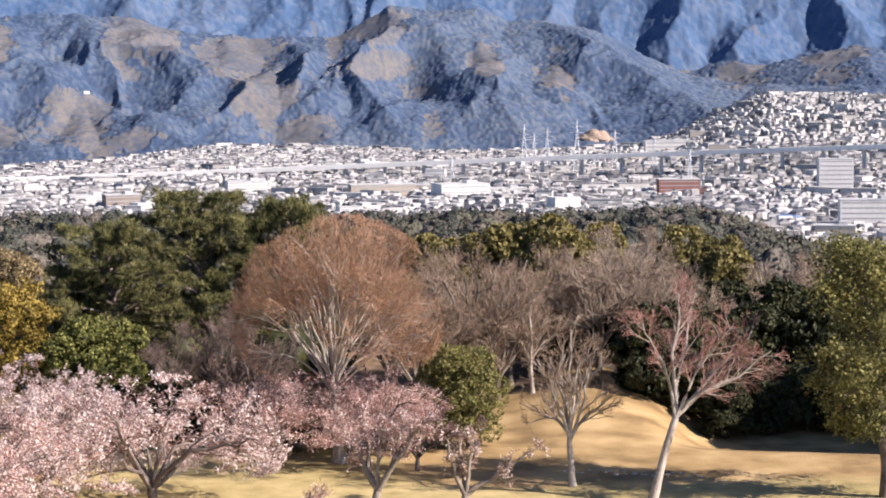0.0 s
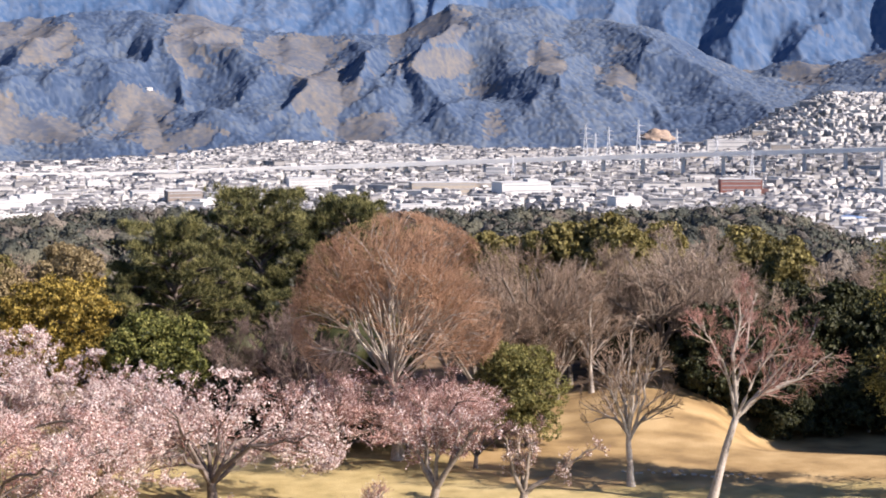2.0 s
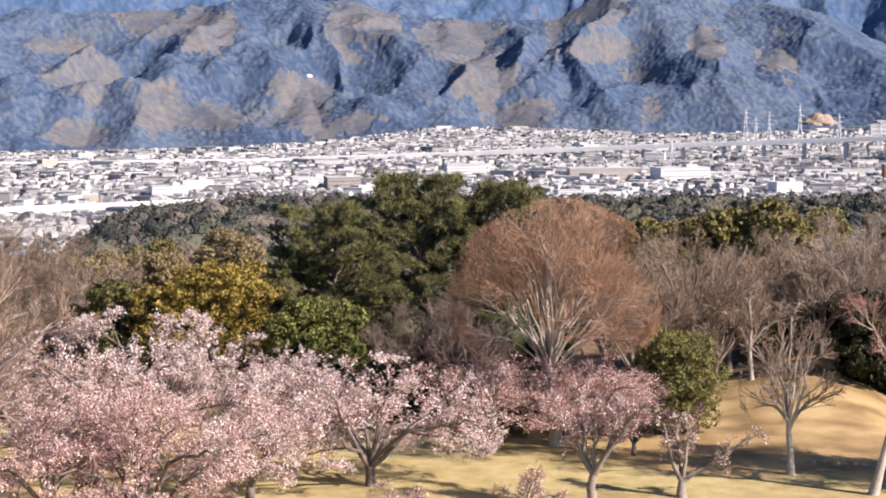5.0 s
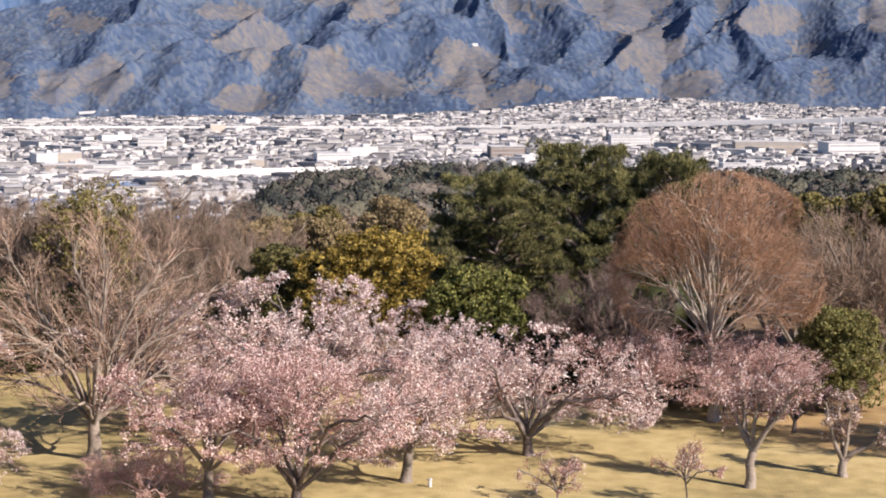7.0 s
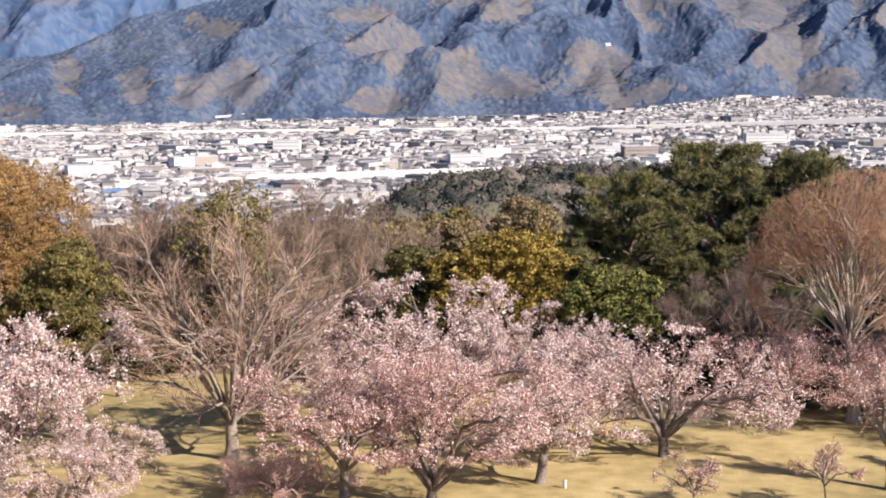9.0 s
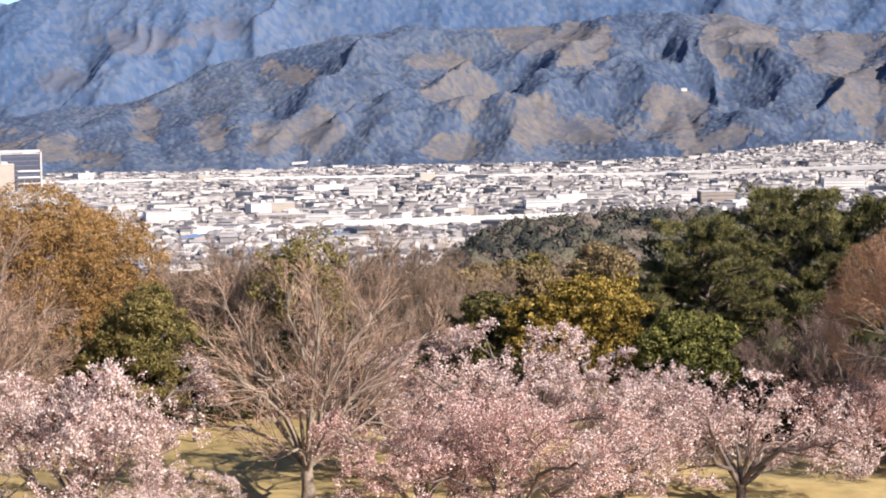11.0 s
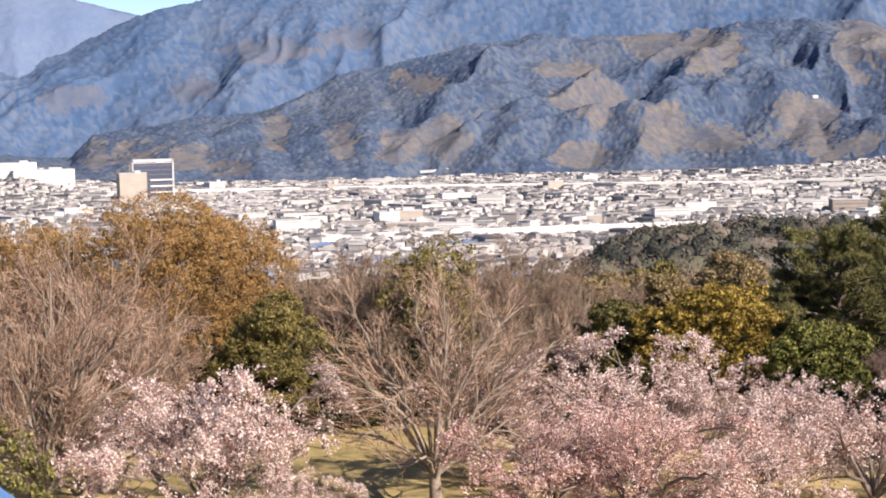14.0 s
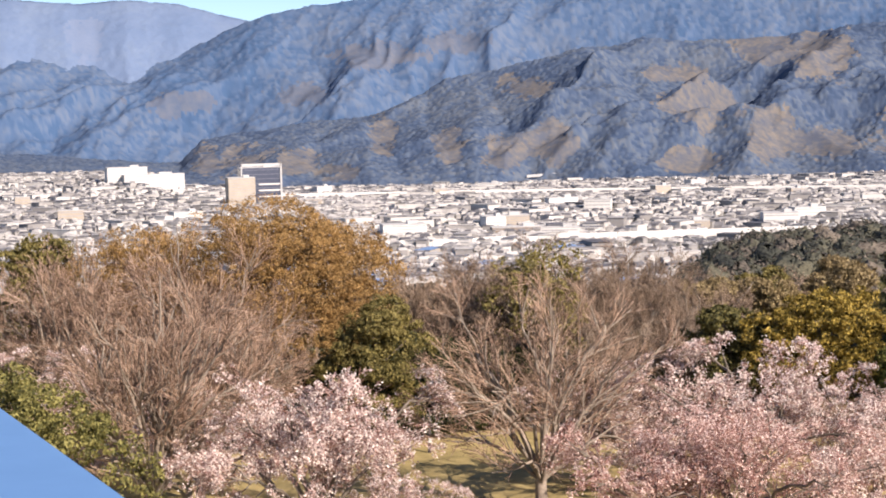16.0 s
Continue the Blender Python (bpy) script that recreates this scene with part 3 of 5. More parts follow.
def skeleton_tree(rng, stems, fork, spread, trunk_r, plan, height, width, low=0.3, bend=(0, 0), stem_r=0.5, sag=0.0, ragged=0.0):
    """Levels of polylines: a trunk to the fork, stems that reach out to an egg-shaped crown, then side shoots
    (count, lo, hi, angle, length, ratio, seg, wobble, lift, tip) held inside that crown. spread: how far below its middle stems reach, 0 to 1."""
    head = np.array([[bend[0], bend[1], 1.0]])
    trunk = shoots(rng, np.zeros((1, 3)), head, np.array([fork]), np.array([trunk_r * 1.25]), np.array([trunk_r * 0.85]), 5, 0.05, 0.0)
    trunk[1][0, 0] *= 1.35
    low_z = max(low * height, fork * .6)
    centre = np.array([bend[0] * height * .75, bend[1] * height * .75, low_z + (height - low_z) * .4])
    radii = np.array([width / 2, width / 2, height - centre[2]])
    zs = 1 - (np.arange(stems) + .5) / stems * (1 + spread * .45)
    a = np.arange(stems) * 2.399963 + rng.uniform(-.3, .3, stems)
    ring = np.sqrt(np.clip(1 - zs ** 2, 0, 1))
    goal = centre + np.stack([np.cos(a) * ring, np.sin(a) * ring, np.where(zs < 0, zs * (centre[2] - low_z) / radii[2] / max(spread * .45, .01) * .9, zs)], 1) * radii * rng.uniform(.72 - .25 * ragged, 1.04 + .16 * ragged, (stems, 1))
    at = trunk[0][0, -1] - np.array([0, 0, 1]) * rng.uniform(0, 0.2 * fork, stems)[:, None]
    way = goal - at
    seg = 8
    t = np.linspace(0, 1, seg + 1)[None, :, None]
    rise = np.linalg.norm(way[:, :2], axis=1)[:, None, None] * (.22 - sag) * np.sin(math.pi * t) * np.array([0, 0, 1.0])
    jitter = np.cumsum(rng.normal(size=(stems, seg + 1, 3)), 1) * (0.022 + .016 * ragged) * np.linalg.norm(way, axis=1)[:, None, None] * np.sqrt(t)
    poly = at[:, None] + way[:, None] * t + rise + jitter
    out = [trunk, (poly, trunk_r * stem_r * (1 - t[..., 0]) ** .8 + .022 * np.ones((stems, 1)))]
    for count, lo, hi, angle, length, ratio, sg, wobble, lift, tip in plan:
        p, r = offshoots(rng, *out[-1], count, lo, hi, angle, length, ratio, sg, wobble, lift, tip)
        d = p - centre
        down = np.where(d[..., 2:] > 0, radii[2], (centre[2] - low_z) * 1.15)
        rho = np.linalg.norm(d / np.concatenate([np.full_like(down, radii[0]), np.full_like(down, radii[1]), down], -1), axis=-1, keepdims=True)
        s = centre + d * np.where(rho > .92, (.92 + (.2 + .32 * ragged) * np.tanh((rho - .92) / .35)) / np.maximum(rho, .01), 1)
        hold = smooth(.05, .2, np.linalg.norm(p[..., :2] - at.mean(0)[:2], axis=-1, keepdims=True) / width)
        hold = np.maximum(hold, smooth(low_z, low_z * 1.3 + .1, p[..., 2:]))
        out.append((s * hold + p * (1 - hold), r))
    return out


def wood_parts(thing, levels, bark, twig, thick):
    """Trunk, each limb with its boughs, and the mass of twigs as parts of a tree."""
    v, f = tubes(*levels[0], 10)
    part("trunk", grid_mesh("trunk", v, f, (bark,), smooth=True), thing)
    n = len(levels[1][0])
    for i in range(n):
        mine = [(p[i * len(p) // n:(i + 1) * len(p) // n], r[i * len(p) // n:(i + 1) * len(p) // n]) for p, r in levels[1:thick]]
        v, f = join([tubes(p, r, 6) for p, r in mine])
        part("limb", grid_mesh("limb", v, f, (bark,), smooth=True), thing)
    if levels[thick:]:
        v, f = join([tubes(*lv, 3) for lv in levels[thick:]])
        tagged(part("twig_mass", grid_mesh("twig_mass", v, f, (twig,), smooth=True), thing), kind="stuff")


def tree_base(name, label, category="tree"):
    ob = new(name)
    ob.empty_display_size = 0.3
    return tagged(ob, label, category)


def bare_tree(name, label, seed, height, width, stems=12, fork=0.2, spread=0.8, trunk_r=0.18, bark=BARK_GREY, twig=TWIG_BROWN, dense=1.0, bend=(0, 0), tip=0.008, stem_r=0.5, low=0.3, inner=0.2, sag=0.0, mid=.013):
    rng = np.random.default_rng(seed)
    h = height
    plan = [(max(3, int(7 * dense)), inner, .97, 30, h * .27, .6, 5, .10, .02, mid),
            (max(3, int(7 * dense)), .1, 1.0, 30, h * .16, .6, 3, .12, .05, tip),
            (max(2, int(5 * dense)), .1, 1.0, 34, h * .085, .7, 2, .16, .05, tip)]
    lv = skeleton_tree(rng, stems, h * fork, spread, trunk_r, plan, h, width, low, bend, stem_r, sag, .5)
    thing = tree_base(name, label)
    wood_parts(thing, lv, bark, twig, 3)
    return thing


def cherry_tree(label, seed, height, width, petal=PETAL, blooms=9000, size=0.055, stems=7, fork=0.2, trunk_r=0.2, bark=BARK_DARK, spread=1.0, bend=(0, 0), name="cherry_tree", low=0.4):
    rng = np.random.default_rng(seed)
    h, width = height * .9, width * 1.3
    plan = [(6, .3, .98, 46, width * .25, .6, 5, .16, -.01, .012),
            (6, .2, 1.0, 46, width * .14, .6, 4, .2, -.02, .007),
            (4, .15, 1.0, 45, width * .075, .7, 2, .2, -.02, .006)]
    lv = skeleton_tree(rng, stems + 3, h * fork, spread, trunk_r, plan, h, width, low, bend, .42, .05, 1.0)
    thing = tree_base(name, label, "cherry tree")
    wood_parts(thing, lv, bark, TWIG_PINK if name == "red_shrub" else TWIG_RED, 3)
    blooms, size = int(blooms * 3.0), size * 0.86
    pts = np.concatenate([p[:, 1:].reshape(-1, 3) for p, r in lv[3:]] + [lv[2][0][:, 2:].reshape(-1, 3)])
    full = 0.5 + 0.5 * np.sin(pts[:, 0] * 2.1 + seed) * np.sin(pts[:, 1] * 2.3 - seed) * np.sin(pts[:, 2] * 3.1) + rng.normal(size=len(pts)) * .28
    pts = pts[full > .5]
    pick = pts[rng.integers(0, len(pts), blooms)] + rng.normal(size=(blooms, 3)) * 0.08
    v, f = leaves(rng, pick, size, loose=1.0)
    tagged(part("blossom", grid_mesh("blossom", v, f, (petal,)), thing), kind="stuff")
    return thing


def leafy_tree(name, label, seed, height, width, leaf=LEAF_GREEN, lobes=9, clumps=420, per=38, size=0.10, low=0.25, trunk_r=0.2, needle=False, bark=BARK_GREY, clump=0.5, category="tree", flat=0.75, trunk_top=0.8):
    """A trunk, limbs to every lobe of the crown, and clumps of leaves on the lobes' outer skin."""
    rng = np.random.default_rng(seed)
    clumps, size = int(clumps * 1.45), size * 1.15
    h0 = height * low
    thing = tree_base(name, label, category)
    trunk = shoots(rng, np.zeros((1, 3)), np.array([[0, 0, 1.0]]), np.array([height * trunk_top]), np.array([trunk_r]), np.array([trunk_r * .3]), 6, 0.05, 0)
    a = np.arange(lobes) * 2.399963 + rng.uniform(-.3, .3, lobes)
    t = (np.arange(lobes) + 0.5) / lobes
    zc = h0 + (height - h0) * (0.12 + 0.72 * t)
    reach = np.sin(math.pi * np.clip(0.22 + 0.62 * t, 0, 1)) ** 0.9
    rr = width * 0.5 * reach * rng.uniform(0.25, 0.72, lobes)
    lobe_r = width * 0.5 * (0.34 + 0.22 * rng.random(lobes)) * (0.75 + 0.4 * reach)
    cen = np.stack([np.cos(a) * rr, np.sin(a) * rr, np.minimum(zc, height - lobe_r * flat)], 1)
    k = rng.integers(0, lobes, clumps)
    out = rng.normal(size=(clumps, 3))
    out[:, 2] = np.abs(out[:, 2]) * 1.0 - 0.35
    out = unit(out)
    cc = cen[k] + out * lobe_r[k][:, None] * np.array([1, 1, flat]) * rng.uniform(0.72, 1.02, (clumps, 1))
    dirs = unit(rng.normal(size=(clumps * per, 3)) + np.repeat(out, per, 0) * 0.7)
    cs = clump * rng.uniform(0.6, 1.25, clumps)
    at = np.repeat(cc, per, 0) + dirs * (np.repeat(cs, per) * rng.uniform(0.45, 1.0, clumps * per))[:, None] * np.array([1, 1, 0.7])
    if needle:
        v, f = blades(rng, at, dirs + np.array([0, 0, .5]), size)
    else:
        v, f = leaves(rng, at, size, facing=dirs * 1.2, loose=0.55)
    start = np.stack([np.interp(cen[:, 2] * 0.75, trunk[0][0, :, 2], trunk[0][0, :, i]) for i in range(3)], 1)
    limb = shoots(rng, start, cen - start, np.linalg.norm(cen - start, axis=1), np.full(lobes, trunk_r * .45), np.full(lobes, 0.03), 5, 0.06, 0)
    wood_parts(thing, [trunk, limb], bark, bark, 2)
    tagged(part("foliage", grid_mesh("foliage", v, f, (leaf,)), thing), kind="stuff")
    return thing


def pad_tree(name, label, seed, height, width, leaf, limbs=34, pads=6, tufts=15, per=12, size=.16, low=.18, trunk_r=.28, needle=True, bark=BARK_DARK, pad=.95, droop=0.0, top=.62, category="tree"):
    """A trunk with tiers of spreading limbs; each limb carries flat pads of upright tufts."""
    rng = np.random.default_rng(seed)
    thing = tree_base(name, label, category)
    trunk = shoots(rng, np.zeros((1, 3)), np.array([[0, 0, 1.0]]), np.array([height * .94]), np.array([trunk_r]), np.array([trunk_r * .2]), 8, 0.05, 0)
    t = low + (1 - low) * (np.arange(limbs) + .5) / limbs
    shape = np.sqrt(np.clip(1 - ((t - .38) / .66) ** 2, .02, 1))
    reach = width / 2 * shape * rng.uniform(.62, 1.08, limbs)
    a = np.arange(limbs) * 2.399963 + rng.uniform(-.4, .4, limbs)
    start = np.stack([np.interp(t * height * .86, trunk[0][0, :, 2], trunk[0][0, :, i]) for i in range(3)], 1)
    goal = start + np.stack([np.cos(a) * reach, np.sin(a) * reach, height * t - start[:, 2] + (t - .3) * .8 - droop * reach], 1)
    goal[:, 2] = np.minimum(goal[:, 2], height - .25)
    u = np.linspace(0, 1, 7)[None, :, None]
    poly = start[:, None] + (goal - start)[:, None] * u + np.sin(math.pi * u) * reach[:, None, None] * np.array([0, 0, .10]) + np.cumsum(rng.normal(size=(limbs, 7, 3)), 1) * .05 * u
    rad = trunk_r * .42 * (1 - .85 * u[..., 0]) * np.ones((limbs, 1))
    wood_parts(thing, [trunk, (poly, rad)], bark, bark, 2)
    k = np.repeat(np.arange(limbs), pads)
    w = 1 - rng.random(len(k)) ** 1.3 * .75
    f = np.clip((w * 6).astype(int), 0, 5)
    along = poly[k, f] + (poly[k, f + 1] - poly[k, f]) * (w * 6 - f)[:, None]
    cen = along + rng.normal(size=(len(k), 3)) * np.array([.55, .55, .16]) * (reach[k] / reach.max())[:, None] ** .5 + np.array([0, 0, .15])
    pr = pad * rng.uniform(.55, 1.15, len(k))
    d = unit(rng.normal(size=(len(k), tufts, 3)) + np.array([0, 0, .45]))
    at = cen[:, None] + d * pr[:, None, None] * rng.uniform(.5, 1.0, (len(k), tufts, 1)) * np.array([1, 1, top])
    at = np.repeat(at.reshape(-1, 3), per, 0)
    way = unit(np.repeat(d.reshape(-1, 3), per, 0) * .5 + np.array([0, 0, .7]) + rng.normal(size=at.shape) * .55)
    if needle:
        v, q = blades(rng, at + way * size * .8, way, size)
    else:
        v, q = leaves(rng, at + rng.normal(size=at.shape) * size * 2.2, size, facing=way, loose=.6)
    tagged(part("foliage", grid_mesh("foliage", v, q, (leaf,)), thing), kind="stuff")
    return thing


def bough_tree(name, label, seed, trunk, girth, ways, bark, twig, long=1.5, depth=1.3, thick=.105, petals=0, petal=None, category="tree"):
    """A trunk along given points (sideways, up) that forks into boughs of given lines, with side shoots, twigs and blossom."""
    rng = np.random.default_rng(seed)
    thing = tree_base(name, label, category)
    trunk = np.array([[(x_, .03 * i, z_) for i, (x_, z_) in enumerate(trunk)]], float)
    v, f = tubes(trunk, np.array([girth], float), 10)
    part("trunk", grid_mesh("trunk", v, f, (bark,), smooth=True), thing)
    twigs = []
    for k, way in enumerate(ways):
        side = rng.normal() * depth
        n = len(way)
        line = np.array([trunk[0, -1]] + [np.array((x_, side * (i + 1) / n + .1, z_)) for i, (x_, z_) in enumerate(way)])
        steps = np.linspace(0, n, 3 * n + 1)
        fine = np.stack([np.interp(steps, np.arange(n + 1), line[:, c]) for c in range(3)], 1) + rng.normal(size=(len(steps), 3)) * .04 * np.linspace(0, 1, len(steps))[:, None]
        stem = (fine[None], np.linspace(thick, .02, len(steps))[None] * (1.0 if k < 2 else .75))
        b = offshoots(rng, *stem, 11, .25, .98, 36, long, .55, 5, .1, .03, .012)
        v, f = join([tubes(*stem, 7), tubes(*b, 5)])
        part("limb", grid_mesh("limb", v, f, (bark,), smooth=True), thing)
        c = offshoots(rng, *b, 7, .15, 1, 34, long * .5, .6, 3, .12, .04, .007)
        twigs += [c, offshoots(rng, *c, 5, .15, 1, 36, long * .28, .7, 2, .15, .04, .006)]
    v, f = join([tubes(*lv, 3) for lv in twigs])
    tagged(part("twig_mass", grid_mesh("twig_mass", v, f, (twig,), smooth=True), thing), kind="stuff")
    if petals:
        pts = np.concatenate([p[:, 1:].reshape(-1, 3) for p, r in twigs])
        v, f = leaves(rng, pts[rng.integers(0, len(pts), petals)] + rng.normal(size=(petals, 3)) * .06, .045)
        tagged(part("blossom", grid_mesh("blossom", v, f, (petal,)), thing), kind="stuff")
    return thing


def stand(thing, az, r, turn=0.0, scale=1.0, sink=0.08):
    x, y = polar(az, r)
    thing.matrix_basis = Matrix.Translation((x, y, float(ground_z(az, r)) - sink)) @ Matrix.Rotation(radians(turn), 4, "Z") @ Matrix.Scale(scale, 4)
    return thing


def again(thing, az, r, turn=0.0, scale=1.0, label=""):
    x, y = polar(az, r)
    ob = copy_thing(thing, Matrix.Translation((x, y, float(ground_z(az, r)) - 0.08)) @ Matrix.Rotation(radians(turn), 4, "Z"))
    ob.scale = (scale,) * 3
    if label:
        ob["label"] = label
    return ob


def top_height(r, el):
    """How tall a tree is at r metres whose top is seen at el degrees."""
    return EYE + r * math.tan(radians(el))


# pines and evergreens
pine = stand(pad_tree("pine_tree", "tall spreading dark green pine above the cherry trees", 11, top_height(112, -3.25), 11.2, LEAF_PINE, 40, 8, 16, 12, .13, .18, .28, pad=.72, top=.55), 7.4, 112)
again(pine, 9.9, 109, 130, 0.86, "spreading dark green pine with dense needle tufts")
again(pine, 5.2, 113, 250, 0.95, "dark green pine with a rounded crown")
again(pine, 11.0, 110, 40, 0.62, "lower dark green pine at the edge of the group")
stand(leafy_tree("evergreen_tree", "rounded olive-green evergreen tree at the wood's edge", 12, top_height(128, -4.0), 8.0, LEAF_OLIVE, 9, 380, 34, .14, .25, .2), -1.5, 128)
row_a = stand(leafy_tree("evergreen_tree", "dark green broadleaf evergreen tree in the wood", 13, top_height(126, -4.0), 7.2, LEAF_OLIVE, 9, 380, 34, .14, .2, .2), -3.2, 126, 40)
again(row_a, -7.6, 124, 100, 1.0)
again(row_a, -8.6, 122, 220, 0.9)
again(row_a, -4.4, 130, 300, 0.95)
again(row_a, 0.2, 129, 170, 0.9)
stand(pad_tree("evergreen_tree", "tall layered evergreen tree with drooping olive boughs on the lawn", 14, top_height(78, -4.8), 6.2, LEAF_HEDGE, 26, 7, 18, 10, .08, .24, .24, False, BARK_DARK, .9, .12), -13.3, 78)
leaner = stand(leafy_tree("evergreen_tree", "compact green conical evergreen leaning over the lawn", 15, top_height(87, -7.7), 4.3, LEAF_HEDGE, 16, 620, 50, .055, .02, .16, clump=.36, flat=.8), -0.75, 87)
leaner.matrix_basis = leaner.matrix_basis @ Matrix.Rotation(radians(-13), 4, "Y")
stand(leafy_tree("yellow_tree", "yellow-green evergreen tree turning gold", 16, top_height(98, -5.65), 8.4, LEAF_YELLOW, 17, 560, 36, .085, .15, .18, clump=.42, flat=.6), 13.9, 98)
stand(leafy_tree("evergreen_tree", "dark green evergreen tree beside the yellow tree", 17, top_height(99, -5.9), 5.4, LEAF_DEEP, 8, 360, 36, .09, .15, .18, clump=.4), 16.4, 99)
stand(leafy_tree("evergreen_tree", "bright green camellia-like rounded evergreen", 18, top_height(95, -6.7), 5.8, LEAF_BRIGHT, 10, 480, 38, .085, .05, .16, clump=.38), 10.6, 95)
stand(leafy_tree("ochre_tree", "large ochre-leaved oak holding its dry foliage", 19, top_height(102, -2.55), 11.5, LEAF_OCHRE, 24, 1100, 60, .05, .2, .26, clump=.5), 30.4, 102)
ochre_low = stand(leafy_tree("ochre_tree", "ochre and brown oak with thin dry foliage", 24, top_height(103, -3.4), 8.0, LEAF_OCHRE, 16, 700, 56, .05, .25, .22, clump=.5), 34.2, 103)
again(ochre_low, 28.4, 104, 120, 1.0)
stand(leafy_tree("evergreen_tree", "olive green evergreen below the ochre oak", 20, top_height(94, -5.5), 6.0, LEAF_OLIVE, 12, 520, 44, .065, .1, .16, clump=.4), 27.3, 94)
stand(leafy_tree("evergreen_tree", "dark olive evergreen tree behind the bare trees", 21, top_height(105, -3.3), 6.0, LEAF_OLIVE, 9, 420, 36, .1, .2, .2, clump=.45), 37.6, 105)
stand(leafy_tree("clipped_evergreen", "dense olive-green rounded evergreen beside the blue roof", 22, top_height(62, -7.0), 10.4, LEAF_HEDGE, 16, 1200, 46, .065, .03, .18, clump=.42, flat=.95), 39.9, 62)

stand(leafy_tree("olive_tree", "olive-brown domed tree behind the bare trees", 25, top_height(103, -4.1), 6.6, LEAF_OLIVE, 14, 210, 22, .09, .3, .18, clump=.55), 22.4, 103)
khaki = stand(leafy_tree("khaki_tree", "khaki-brown tree with dry leaves behind the evergreens", 26, top_height(114, -5.15), 5.2, LEAF_KHAKI, 9, 330, 34, .09, .15, .16, clump=.42), 17.4, 114)
again(khaki, 13.2, 126, 90, 1.1)
again(khaki, 15.4, 120, 200, .95)
stand(leafy_tree("evergreen_shrub", "small dark green shrub between the cherry trunks", 27, 1.7, 1.8, LEAF_GREEN, 6, 90, 34, .06, .02, .06, clump=.26, category="shrub"), 11.7, 84)
# evergreens that close the wood behind the lawn, shade put into their leaves
shaded_tree = stand(leafy_tree("evergreen_tree", "evergreen tree reaching down to the ground, leaves darkened for shade", 23, 6.5, 6.0, LEAF_SHADED, 10, 420, 30, .13, .0, .18, clump=.5), -6.9, 110, 10)
# the half-size copies near azimuth -10 are added where only lawn lies in shade
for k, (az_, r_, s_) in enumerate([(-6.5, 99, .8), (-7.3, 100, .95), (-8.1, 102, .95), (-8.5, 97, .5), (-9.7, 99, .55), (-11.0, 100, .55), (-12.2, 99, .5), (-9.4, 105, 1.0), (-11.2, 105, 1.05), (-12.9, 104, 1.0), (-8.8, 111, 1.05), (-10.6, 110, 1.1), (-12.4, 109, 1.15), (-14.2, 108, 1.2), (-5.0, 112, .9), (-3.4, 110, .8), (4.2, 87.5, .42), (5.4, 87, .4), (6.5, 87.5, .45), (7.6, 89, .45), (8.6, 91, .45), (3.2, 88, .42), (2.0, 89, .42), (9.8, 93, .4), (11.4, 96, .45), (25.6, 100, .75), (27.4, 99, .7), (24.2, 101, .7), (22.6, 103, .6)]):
    again(shaded_tree, az_, r_, 67 * k, s_)

# evergreens out of view on the right, added to throw shade across the lawn
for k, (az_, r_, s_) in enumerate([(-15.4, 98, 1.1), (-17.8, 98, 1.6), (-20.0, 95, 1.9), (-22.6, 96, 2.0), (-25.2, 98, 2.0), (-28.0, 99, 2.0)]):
    again(shaded_tree, az_, r_, 59 * k, s_)

# bare trees
stand(bare_tree("zelkova_tree", "vase-shaped bare zelkova with rust-brown twigs", 31, top_height(84, -4.4), 8.3, 40, .36, .5, .22, BARK_PALE, TWIG_RUST, 1.0, stem_r=.15, inner=.42, low=.4, sag=.03, tip=.007), 3.3, 84)
brown_bare = stand(bare_tree("bare_tree", "bare brown deciduous tree at the wood's edge", 32, top_height(99, -4.8), 6.8, 13, .2, .8, .18, BARK_GREY, TWIG_BROWN, 1.0), -0.7, 99)
again(brown_bare, -2.0, 103, 90, .8)
again(brown_bare, 1.6, 101, 200, .85)
grey_bare = stand(bare_tree("bare_tree", "bare grey-brown tree with a dense fan of twigs", 33, top_height(105, -5.0), 7.6, 14, .2, .8, .18, BARK_GREY, TWIG_GREY, 1.0), -5.7, 105)
for k, (az_, r_, s_) in enumerate([(-0.1, 105, .95), (-1.6, 98, .75), (-2.9, 106, .85), (0.8, 96, .8), (-3.9, 108, .8)]):
    again(brown_bare, az_, r_, 77 * k, s_)
for k, (az_, r_, s_) in enumerate([(-4.7, 104, .85), (-6.9, 106, .85), (-5.6, 111, 1.0), (-8.6, 108, .8)]):
    again(grey_bare, az_, r_, 63 * k + 20, s_)
again(grey_bare, -9.8, 112, 80, .95)
again(grey_bare, -11.4, 116, 180, 1.0)
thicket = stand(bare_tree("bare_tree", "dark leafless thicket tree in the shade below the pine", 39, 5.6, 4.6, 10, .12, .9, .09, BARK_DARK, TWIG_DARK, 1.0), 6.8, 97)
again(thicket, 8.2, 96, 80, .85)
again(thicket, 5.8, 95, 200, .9)
